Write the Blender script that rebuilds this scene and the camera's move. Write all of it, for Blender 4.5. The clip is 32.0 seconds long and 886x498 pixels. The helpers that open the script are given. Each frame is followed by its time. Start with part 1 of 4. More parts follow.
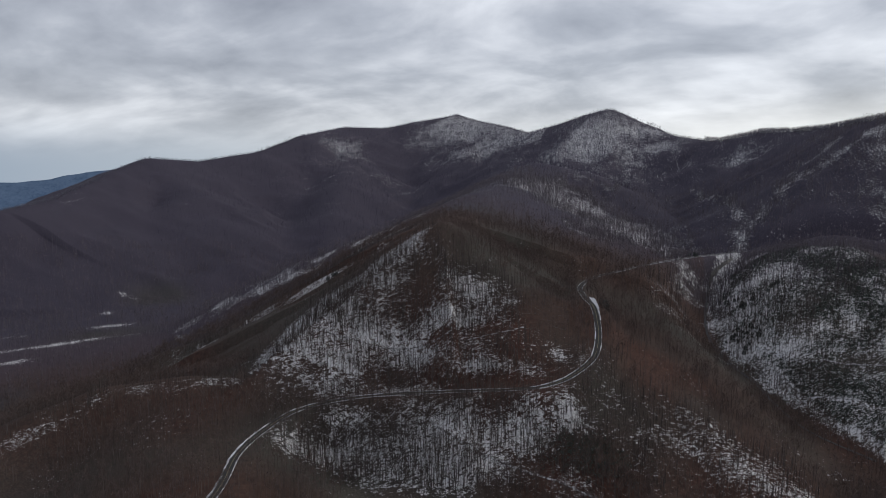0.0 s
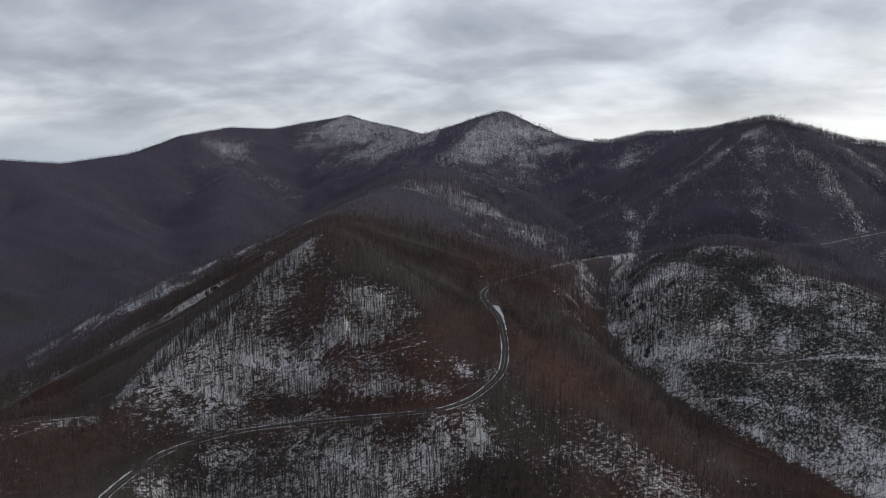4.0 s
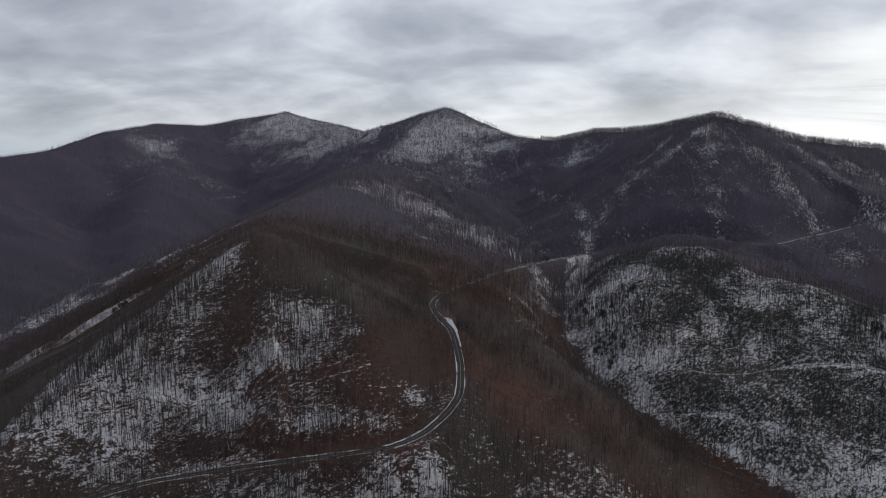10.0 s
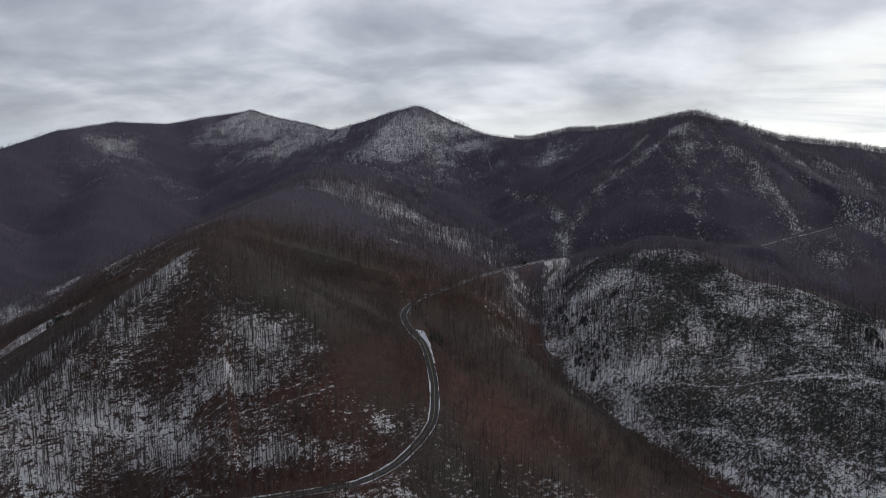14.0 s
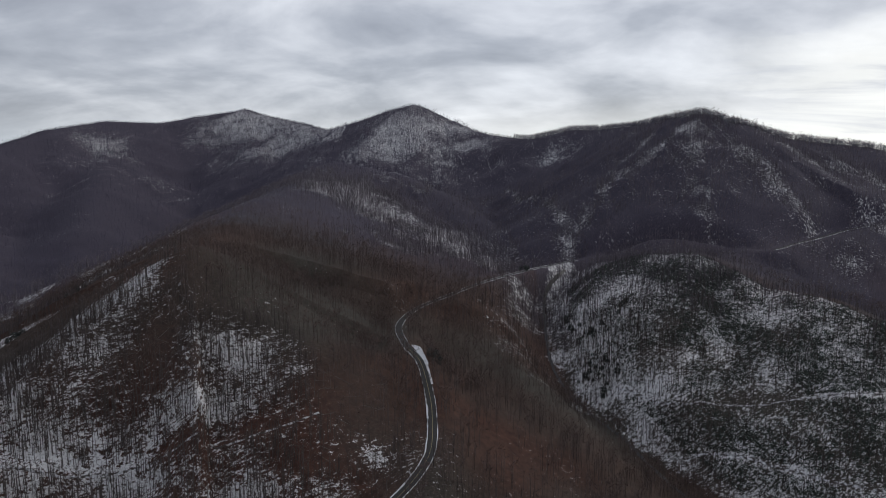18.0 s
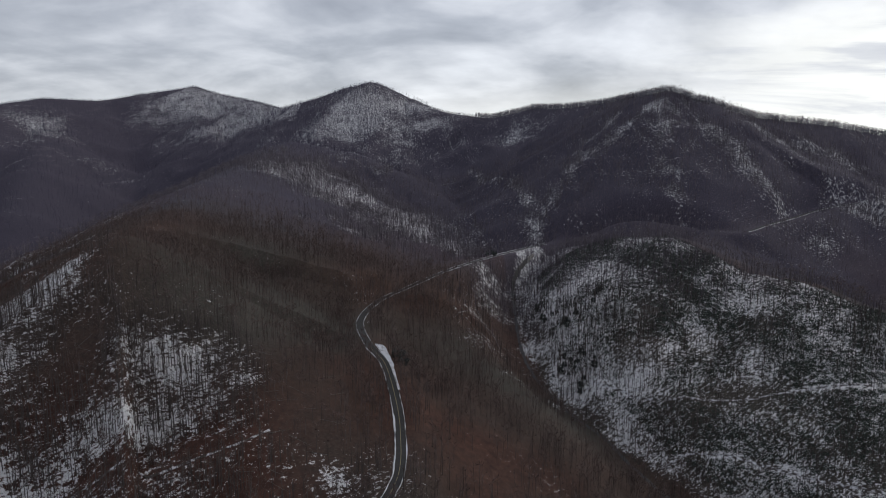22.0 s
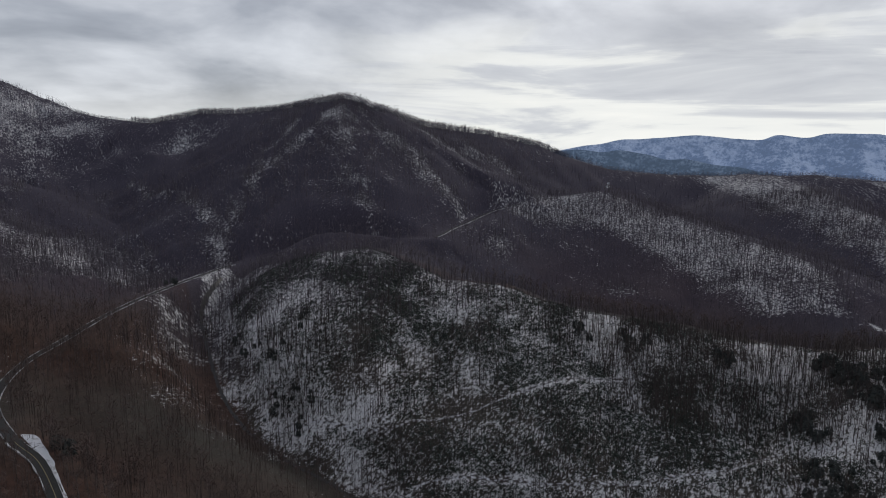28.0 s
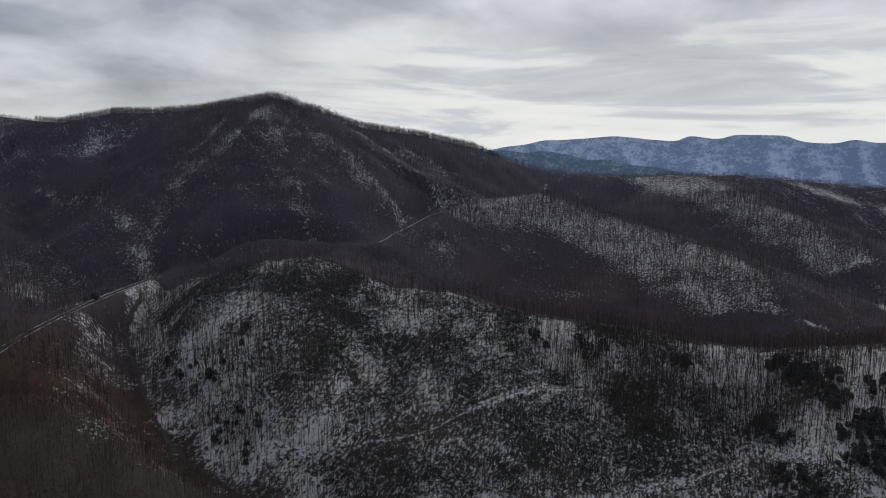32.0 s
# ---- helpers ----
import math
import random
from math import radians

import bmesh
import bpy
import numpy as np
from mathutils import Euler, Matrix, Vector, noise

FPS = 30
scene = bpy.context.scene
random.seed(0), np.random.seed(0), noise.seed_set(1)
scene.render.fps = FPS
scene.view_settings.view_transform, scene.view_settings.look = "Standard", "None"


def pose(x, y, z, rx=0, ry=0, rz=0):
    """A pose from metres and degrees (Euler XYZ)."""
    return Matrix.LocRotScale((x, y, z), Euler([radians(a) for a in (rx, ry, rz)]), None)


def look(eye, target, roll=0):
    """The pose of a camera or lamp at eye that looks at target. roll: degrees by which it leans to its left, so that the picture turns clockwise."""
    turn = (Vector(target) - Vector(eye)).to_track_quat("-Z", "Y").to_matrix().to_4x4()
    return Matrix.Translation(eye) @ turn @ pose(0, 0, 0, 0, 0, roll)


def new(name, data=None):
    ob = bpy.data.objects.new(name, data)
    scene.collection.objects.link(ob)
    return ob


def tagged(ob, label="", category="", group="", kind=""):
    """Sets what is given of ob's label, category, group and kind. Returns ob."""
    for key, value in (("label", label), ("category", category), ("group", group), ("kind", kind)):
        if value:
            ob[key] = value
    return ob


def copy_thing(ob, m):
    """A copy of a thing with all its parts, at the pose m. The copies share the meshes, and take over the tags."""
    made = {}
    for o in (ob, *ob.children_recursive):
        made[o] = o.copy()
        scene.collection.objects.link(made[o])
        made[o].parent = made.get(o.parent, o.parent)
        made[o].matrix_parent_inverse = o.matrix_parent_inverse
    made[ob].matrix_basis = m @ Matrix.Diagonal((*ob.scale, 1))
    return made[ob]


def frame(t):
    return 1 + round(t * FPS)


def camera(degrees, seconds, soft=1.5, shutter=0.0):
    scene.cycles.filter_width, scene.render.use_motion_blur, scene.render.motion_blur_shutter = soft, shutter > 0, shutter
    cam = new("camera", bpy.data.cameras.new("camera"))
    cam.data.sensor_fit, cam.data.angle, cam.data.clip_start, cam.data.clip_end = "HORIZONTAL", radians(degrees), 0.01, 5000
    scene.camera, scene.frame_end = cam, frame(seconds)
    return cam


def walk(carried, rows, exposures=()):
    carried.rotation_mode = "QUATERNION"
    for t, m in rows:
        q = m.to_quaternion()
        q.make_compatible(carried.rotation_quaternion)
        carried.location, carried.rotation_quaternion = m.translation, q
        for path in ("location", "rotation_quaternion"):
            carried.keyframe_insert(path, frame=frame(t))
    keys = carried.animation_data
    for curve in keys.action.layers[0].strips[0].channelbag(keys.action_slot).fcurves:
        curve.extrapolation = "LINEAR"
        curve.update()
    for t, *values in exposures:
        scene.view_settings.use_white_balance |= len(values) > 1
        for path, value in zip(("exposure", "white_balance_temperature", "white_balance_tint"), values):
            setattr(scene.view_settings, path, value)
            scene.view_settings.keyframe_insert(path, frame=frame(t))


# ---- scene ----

# The world's origin lies under the aircraft at mid flight; y points up the valley, z is metres above a datum.
EYE = 300.0
cam = camera(67.0, 32.0, soft=1.0)
# seconds, place relative to the flying height, heading and tilt
PATH = [
    (0.0, 25.9, -211.0, 8.0, 16.2, -7.98),
    (0.5, 24.6, -203.6, 7.8, 14.43, -7.94),
    (1.0, 22.9, -196.5, 7.7, 12.23, -7.89),
    (1.5, 20.8, -190.0, 7.5, 10.31, -7.85),
    (2.0, 18.7, -183.9, 7.3, 10.18, -7.84),
    (2.5, 17.0, -177.6, 7.1, 10.12, -7.83),
    (3.0, 15.5, -171.1, 6.8, 9.25, -7.81),
    (3.5, 14.2, -164.5, 6.4, 8.7, -7.81),
    (4.0, 12.7, -157.9, 6.1, 7.18, -7.79),
    (4.5, 11.5, -151.2, 5.8, 4.8, -7.78),
    (6.5, 6.6, -126.2, 4.3, 4.85, -7.77),
    (7.0, 5.6, -119.8, 4.1, 3.96, -7.77),
    (7.5, 4.6, -113.6, 3.9, 3.96, -7.8),
    (8.0, 3.5, -107.5, 3.7, 3.92, -7.81),
    (8.5, 2.5, -101.6, 3.5, 3.89, -7.81),
    (9.0, 1.9, -95.5, 3.1, 3.86, -7.83),
    (9.5, 1.6, -89.1, 2.6, 3.8, -7.86),
    (10.0, 1.3, -82.3, 2.2, 2.27, -7.85),
    (10.5, 0.9, -75.4, 1.8, 1.09, -7.86),
    (11.0, 0.5, -68.6, 1.5, -0.46, -7.84),
    (11.5, 0.1, -62.1, 1.2, -0.8, -7.84),
    (12.0, -0.3, -55.8, 0.9, -0.79, -7.82),
    (12.5, -0.4, -49.6, 0.8, -0.81, -7.82),
    (13.0, -0.6, -43.5, 0.7, -0.17, -7.82),
    (13.5, -0.5, -37.3, 0.6, -0.14, -7.84),
    (14.0, -0.3, -31.0, 0.5, -0.17, -7.84),
    (14.5, -0.1, -24.8, 0.4, -0.17, -7.86),
    (16.5, 0.0, 0.0, 0.0, -0.21, -7.83),
    (17.0, -0.1, 6.4, -0.1, -0.19, -7.83),
    (17.5, -0.4, 13.0, -0.3, -0.17, -7.82),
    (18.0, -0.8, 19.6, -0.6, -0.37, -7.81),
    (18.5, -1.4, 26.1, -1.0, -0.68, -7.78),
    (19.0, -1.8, 32.6, -1.5, -1.41, -7.73),
    (19.5, -2.5, 39.0, -2.1, -1.78, -8.07),
    (20.0, -3.1, 45.9, -2.2, -2.3, -9.65),
    (20.5, -3.8, 52.7, -2.3, -2.84, -9.58),
    (21.0, -4.5, 59.4, -2.3, -3.36, -9.55),
    (21.5, -5.2, 65.9, -2.3, -3.73, -9.49),
    (22.0, -5.4, 72.4, -2.4, -3.94, -9.47),
    (22.5, -5.3, 79.2, -2.6, -6.22, -9.41),
    (23.0, -5.6, 85.5, -2.7, -7.65, -9.35),
    (23.5, -5.3, 91.5, -2.9, -8.43, -9.29),
    (24.0, -4.8, 97.7, -3.0, -10.35, -9.19),
    (24.5, -4.6, 104.2, -3.1, -11.71, -9.14),
    (26.5, -6.9, 130.9, -2.0, -15.73, -8.91),
    (27.0, -7.4, 137.1, -1.9, -22.25, -8.88),
    (27.5, -7.9, 142.8, -1.8, -26.75, -8.88),
    (28.0, -8.3, 148.3, -1.7, -31.65, -8.86),
    (28.5, -9.1, 153.9, -1.6, -39.05, -8.77),
    (29.0, -10.1, 159.4, -1.4, -41.15, -8.76),
    (29.5, -11.1, 164.2, -1.2, -41.13, -8.77),
    (30.0, -11.8, 168.6, -0.9, -40.45, -8.76),
    (30.5, -12.3, 172.9, -0.6, -39.61, -8.74),
    (31.0, -12.8, 177.2, -0.4, -38.95, -8.75),
    (31.5, -13.2, 181.6, -0.2, -38.49, -8.76),
    (32.0, -13.8, 186.0, -0.0, -38.31, -8.82),
]
walk(cam, [(t, pose(x, y, z + EYE, 90 + tilt, 0, turn)) for t, x, y, z, turn, tilt in PATH],
     exposures=[(0.0, 0.19), (16.0, 0.13), (24.0, 0.20), (27.0, 0.0), (29.0, -0.18), (32.0, -0.24)])

# ---- sky and light ----
SUN_AZ, SUN_EL = radians(52), radians(34)      # from north (+y) towards east (+x)
world = bpy.data.worlds.new("overcast")
scene.world = world
world.use_nodes = True
wt = world.node_tree
wt.nodes.clear()


def node(tree, kind, inputs=(), **props):
    n = tree.nodes.new(kind)
    for k, v in props.items():
        setattr(n, k, v)
    for k, v in dict(inputs).items():
        if hasattr(v, "is_output"):
            tree.links.new(v, n.inputs[k])
        else:
            n.inputs[k].default_value = v
    return n


def math_node(tree, op, a, b=0.0, c=0.0, clamp=False):
    return node(tree, "ShaderNodeMath", {0: a, 1: b, 2: c}, operation=op, use_clamp=clamp).outputs[0]


def mix_col(tree, fac, a, b, blend="MIX"):
    n = node(tree, "ShaderNodeMix", {0: fac, 6: a, 7: b}, data_type="RGBA", blend_type=blend)
    return n.outputs[2]


def mix_f(tree, fac, a, b):
    return node(tree, "ShaderNodeMix", {0: fac, 2: a, 3: b}).outputs[0]


def ramp(tree, fac, stops):
    n = node(tree, "ShaderNodeValToRGB", {0: fac})
    e = n.color_ramp.elements
    while len(e) < len(stops):
        e.new(0.5)
    for el, (p, c) in zip(e, stops):
        el.position = p
        el.color = c if len(c) == 4 else (*c, 1)
    return n.outputs[0]


def build_sky():
    t = wt
    co = node(t, "ShaderNodeTexCoord").outputs["Generated"]
    sep = node(t, "ShaderNodeSeparateXYZ", {0: co})
    x, y, z = sep.outputs
    zc = math_node(t, "ADD", math_node(t, "MAXIMUM", z, 0.0), 0.32)
    u, v = math_node(t, "DIVIDE", x, zc), math_node(t, "DIVIDE", y, zc)
    flat = node(t, "ShaderNodeCombineXYZ", {0: u, 1: v, 2: 0.0}).outputs[0]
    turned = node(t, "ShaderNodeMapping", {0: flat, 2: (0, 0, radians(14)), 3: (1.0, 1.25, 1.0)}).outputs[0]
    big = node(t, "ShaderNodeTexNoise", {"Vector": turned, "Scale": 1.75, "Detail": 8.0, "Roughness": 0.52, "Distortion": 0.3}).outputs[0]
    small = node(t, "ShaderNodeTexNoise", {"Vector": turned, "Scale": 5.5, "Detail": 5.0, "Roughness": 0.5, "Distortion": 0.4}).outputs[0]
    cloud = math_node(t, "ADD", math_node(t, "MULTIPLY", big, 0.84), math_node(t, "MULTIPLY", small, 0.16))
    # lighter towards the sun's side, where the deck is thin
    side = math_node(t, "ADD", math_node(t, "MULTIPLY", x, 0.095), math_node(t, "MULTIPLY", y, 0.01))
    low = math_node(t, "SUBTRACT", 0.13, math_node(t, "MULTIPLY", z, 0.5))
    tone = math_node(t, "ADD", math_node(t, "ADD", cloud, side), low)
    deck = ramp(t, tone, [(0.36, (0.23, 0.245, 0.29)), (0.50, (0.36, 0.38, 0.432)), (0.62, (0.54, 0.56, 0.612)), (0.76, (0.75, 0.775, 0.83)), (0.9, (0.90, 0.915, 0.945))])
    blue = node(t, "ShaderNodeTexSky", sky_type="NISHITA", sun_disc=False, sun_elevation=SUN_EL, sun_rotation=SUN_AZ).outputs[0]
    deck = mix_col(t, 0.012, deck, blue, "ADD")
    # haze low over the horizon: pale on the sun's side, blue-grey away from it
    away = math_node(t, "MULTIPLY", math_node(t, "ADD", math_node(t, "MULTIPLY", x, -1.0), 0.2), 0.9, clamp=True)
    haze = mix_col(t, away, (0.84, 0.86, 0.84, 1), (0.22, 0.285, 0.375, 1))
    thick = node(t, "ShaderNodeMapRange", {0: z, 1: math_node(t, "ADD", 0.075, math_node(t, "MULTIPLY", math_node(t, "MAXIMUM", x, 0.0), 0.075)), 2: -0.02, 3: 0.0, 4: 1.0}, interpolation_type="SMOOTHSTEP").outputs[0]
    colour = mix_col(t, thick, deck, haze)
    layered = node(t, "ShaderNodeMapping", {0: co, 3: (2.2, 2.2, 17.0)}).outputs[0]
    rift = node(t, "ShaderNodeTexNoise", {"Vector": layered, "Scale": 1.3, "Detail": 6.0, "Roughness": 0.55, "Distortion": 0.5}).outputs[0]
    rift = math_node(t, "ADD", rift, math_node(t, "MULTIPLY", math_node(t, "SUBTRACT", 0.10, z), 0.9))
    low_cloud = ramp(t, rift, [(0.36, (0.54, 0.565, 0.62)), (0.47, (0.67, 0.695, 0.735)), (0.54, (0.93, 0.945, 0.925)), (0.66, (1.02, 1.025, 0.985))])
    east = node(t, "ShaderNodeMapRange", {0: x, 1: 0.28, 2: 0.62, 3: 0.0, 4: 1.0}, interpolation_type="SMOOTHSTEP").outputs[0]
    band = node(t, "ShaderNodeMapRange", {0: z, 1: 0.21, 2: 0.10, 3: 0.0, 4: 0.85}, interpolation_type="SMOOTHSTEP").outputs[0]
    colour = mix_col(t, math_node(t, "MULTIPLY", east, band), colour, low_cloud)
    bg = node(t, "ShaderNodeBackground", {0: colour, 1: 1.0})
    out = node(t, "ShaderNodeOutputWorld")
    t.links.new(bg.outputs[0], out.inputs[0])


build_sky()
sun = new("sun", bpy.data.lights.new("sun", "SUN"))
sun.data.energy, sun.data.angle, sun.data.color = 0.66, radians(25), (1.0, 0.96, 0.9)
sun.matrix_world = look((0, 0, 900), (-math.sin(SUN_AZ) * 500, -math.cos(SUN_AZ) * 500, 900 - 500 * math.tan(SUN_EL)))


# ---- materials ----
def material(name):
    m = bpy.data.materials.new(name)
    m.use_nodes = True
    t = m.node_tree
    t.nodes.clear()
    bsdf = node(t, "ShaderNodeBsdfPrincipled")
    out = node(t, "ShaderNodeOutputMaterial")
    t.links.new(bsdf.outputs[0], out.inputs[0])
    return m, t, bsdf


def world_noise(t, scale, detail=3.0, rough=0.55, stretch=(1, 1, 1), turn=0.0):
    g = node(t, "ShaderNodeNewGeometry").outputs["Position"]
    p = node(t, "ShaderNodeMapping", {0: g, 2: (0, 0, radians(turn)), 3: stretch}).outputs[0]
    return node(t, "ShaderNodeTexNoise", {"Vector": p, "Scale": scale, "Detail": detail, "Roughness": rough}).outputs[0]


def streaks(t, scale, turn, along):
    """Noise drawn out along a bearing in the plan (degrees from east towards north)."""
    g = node(t, "ShaderNodeNewGeometry").outputs["Position"]
    p = node(t, "ShaderNodeMapping", {0: g, 2: (0, 0, radians(-turn))}).outputs[0]
    p = node(t, "ShaderNodeMapping", {0: p, 3: (along, 1.0, 0.7)}).outputs[0]
    return node(t, "ShaderNodeTexNoise", {"Vector": p, "Scale": scale, "Detail": 3.0, "Roughness": 0.6}).outputs[0]


def ground_material():
    m, t, b = material("forest_floor")
    snow = node(t, "ShaderNodeAttribute", attribute_name="snow").outputs["Fac"]
    red = node(t, "ShaderNodeAttribute", attribute_name="leaves").outputs["Fac"]
    field = node(t, "ShaderNodeAttribute", attribute_name="field").outputs["Fac"]
    far = node(t, "ShaderNodeAttribute", attribute_name="far").outputs["Fac"]
    remote = node(t, "ShaderNodeAttribute", attribute_name="remote").outputs["Fac"]
    n1 = world_noise(t, 0.028, 4)
    n2 = world_noise(t, 0.22, 4, 0.65)
    n3 = world_noise(t, 0.85, 3, 0.62, (0.7, 1.1, 0.8), -28)
    n4 = world_noise(t, 2.0, 3, 0.65, (1, 0.8, 0.6), -8)
    n5 = streaks(t, 0.55, 33, 0.3)
    # near the road the snow is granular; on the far slopes it shows as flecks between the trunks
    grain = math_node(t, "ADD", math_node(t, "ADD", math_node(t, "MULTIPLY", n1, 0.4), math_node(t, "MULTIPLY", n2, 0.85)), math_node(t, "ADD", math_node(t, "MULTIPLY", n3, 1.0), math_node(t, "ADD", math_node(t, "MULTIPLY", n4, 0.8), math_node(t, "MULTIPLY", n5, 0.9))))
    fleck = mix_f(t, remote, world_noise(t, 0.36, 3, 0.65, (1, 1, 0.3)), world_noise(t, 0.34, 3, 0.65, (1, 0.4, 0.2)))
    fleck = math_node(t, "ADD", math_node(t, "ADD", math_node(t, "MULTIPLY", n1, 0.35), math_node(t, "MULTIPLY", n2, 0.5)), math_node(t, "MULTIPLY", fleck, 1.5))
    mix = mix_f(t, far, math_node(t, "SUBTRACT", grain, 2.49), math_node(t, "SUBTRACT", fleck, 1.675))
    mask = math_node(t, "ADD", snow, mix)
    soft = math_node(t, "ADD", math_node(t, "MULTIPLY", far, 0.09), math_node(t, "MULTIPLY", remote, 0.10))
    mask = node(t, "ShaderNodeMapRange", {0: mask, 1: math_node(t, "SUBTRACT", 0.0, soft), 2: math_node(t, "ADD", 0.08, soft), 3: 0.0, 4: 1.0}).outputs[0]
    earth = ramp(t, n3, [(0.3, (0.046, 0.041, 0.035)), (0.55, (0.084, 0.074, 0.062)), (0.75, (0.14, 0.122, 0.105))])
    # litter of the far ground: distance haze painted in as purple-blue
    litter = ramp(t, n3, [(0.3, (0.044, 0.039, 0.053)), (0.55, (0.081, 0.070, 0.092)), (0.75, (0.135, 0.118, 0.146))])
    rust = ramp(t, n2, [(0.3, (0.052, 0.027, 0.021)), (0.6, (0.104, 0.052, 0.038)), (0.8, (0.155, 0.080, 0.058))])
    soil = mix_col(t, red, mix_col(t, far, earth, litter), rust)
    grass = ramp(t, n2, [(0.3, (0.05, 0.05, 0.026)), (0.7, (0.10, 0.095, 0.05))])
    soil = mix_col(t, field, soil, grass)
    white = ramp(t, n3, [(0.3, (0.64, 0.62, 0.605)), (0.7, (0.91, 0.89, 0.87))])
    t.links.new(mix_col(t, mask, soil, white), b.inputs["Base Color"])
    b.inputs["Roughness"].default_value = 0.9
    b.inputs["Specular IOR Level"].default_value = 0.15
    bump = node(t, "ShaderNodeBump", {"Strength": 0.6, "Distance": 0.5, "Height": n4})
    t.links.new(bump.outputs[0], b.inputs["Normal"])
    return m


def bark_material(name, dark, light, rough=0.9):
    m, t, b = material(name)
    r = node(t, "ShaderNodeNewGeometry").outputs["Random Per Island"]
    stand, crown = world_noise(t, 0.05, 3), world_noise(t, 0.17, 2)
    f = math_node(t, "ADD", math_node(t, "MULTIPLY", r, 0.4), math_node(t, "ADD", math_node(t, "MULTIPLY", stand, 0.35), math_node(t, "MULTIPLY", crown, 0.6)))
    t.links.new(ramp(t, f, [(0.44, dark), (0.92, light)]), b.inputs["Base Color"])
    b.inputs["Roughness"].default_value = rough
    b.inputs["Specular IOR Level"].default_value = 0.2
    return m


def plain_material(name, dark, light, scale=1.0, rough=0.85, bump=0.3, edge=(0.3, 0.7)):
    m, t, b = material(name)
    n = world_noise(t, scale, 4, 0.6)
    t.links.new(ramp(t, n, [(edge[0], dark), (edge[1], light)]), b.inputs["Base Color"])
    b.inputs["Roughness"].default_value = rough
    k = node(t, "ShaderNodeBump", {"Strength": bump, "Distance": 0.1, "Height": n})
    t.links.new(k.outputs[0], b.inputs["Normal"])
    return m


def far_material(name, wood, snow, glow, snowy, pale_side=(0.5, -0.85, 0.0)):
    """Snowy backdrop of distant hills; kilometres of haze painted as pale blue and glow."""
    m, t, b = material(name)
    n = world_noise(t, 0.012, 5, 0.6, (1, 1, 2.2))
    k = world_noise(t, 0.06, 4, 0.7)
    # snow thickened on one flank, painted to show lit and shaded folds
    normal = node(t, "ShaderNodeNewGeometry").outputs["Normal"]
    fold_shade = node(t, "ShaderNodeVectorMath", {0: normal, 1: pale_side}, operation="DOT_PRODUCT").outputs["Value"]
    f = math_node(t, "ADD", math_node(t, "ADD", math_node(t, "MULTIPLY", n, 0.55), math_node(t, "MULTIPLY", k, 0.60)), math_node(t, "MULTIPLY", fold_shade, 0.16))
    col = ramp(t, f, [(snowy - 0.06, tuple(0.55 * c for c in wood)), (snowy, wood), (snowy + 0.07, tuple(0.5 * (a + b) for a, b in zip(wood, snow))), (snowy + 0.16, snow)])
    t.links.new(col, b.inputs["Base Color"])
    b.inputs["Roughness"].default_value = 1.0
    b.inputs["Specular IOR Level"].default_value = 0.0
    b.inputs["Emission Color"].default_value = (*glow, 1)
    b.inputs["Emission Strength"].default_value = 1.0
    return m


M_GROUND = ground_material()
M_BARK = bark_material("grey_bark", (0.070, 0.054, 0.048), (0.180, 0.145, 0.130))
M_TRUNK = bark_material("dark_bark", (0.062, 0.051, 0.047), (0.132, 0.110, 0.101))
M_RIME = bark_material("rimed_twigs", (0.13, 0.13, 0.145), (0.34, 0.34, 0.37))
# paler copy of the bark for middle slopes: distance haze put into its colour
M_MIDBARK = bark_material("grey_bark_haze_tint", (0.090, 0.078, 0.087), (0.215, 0.188, 0.205))
M_TWIG = bark_material("bare_twigs", (0.070, 0.047, 0.041), (0.176, 0.125, 0.108))
# far wood and middle twigs: haze painted as a paler or bluer tint
M_FARWOOD = bark_material("far_wood_haze_tint", (0.068, 0.061, 0.088), (0.142, 0.128, 0.174))
M_MIDTWIG = bark_material("bare_twigs_haze_tint", (0.106, 0.089, 0.097), (0.235, 0.199, 0.214))
M_GREEN = bark_material("evergreen_leaves", (0.042, 0.053, 0.044), (0.105, 0.124, 0.100), 0.6)
M_PINE = bark_material("pine_needles", (0.050, 0.056, 0.052), (0.105, 0.114, 0.104), 0.8)
M_ROAD = plain_material("worn_asphalt", (0.040, 0.038, 0.036), (0.064, 0.060, 0.057), 0.6, 1.0)
M_BANK = plain_material("snow_and_gravel_verge", (0.06, 0.05, 0.045), (0.84, 0.84, 0.85), 0.06, edge=(0.39, 0.56))
M_BANK2 = plain_material("trodden_snow", (0.07, 0.055, 0.048), (0.74, 0.73, 0.73), 0.30, edge=(0.44, 0.56))
M_TURN = plain_material("driven_snow_on_gravel", (0.16, 0.14, 0.13), (0.80, 0.80, 0.82), 0.22, edge=(0.30, 0.50))
M_WET = plain_material("dark_wet_gravel", (0.018, 0.016, 0.015), (0.05, 0.045, 0.042), 0.4, 0.5)
M_LOG = plain_material("dead_wood", (0.10, 0.088, 0.078), (0.22, 0.20, 0.18), 1.0)
M_FROST = plain_material("snow_laden_boughs", (0.70, 0.72, 0.74), (0.88, 0.90, 0.92), 0.4)
M_PAINT = plain_material("road_paint", (0.30, 0.25, 0.12), (0.42, 0.36, 0.2), 2.0)

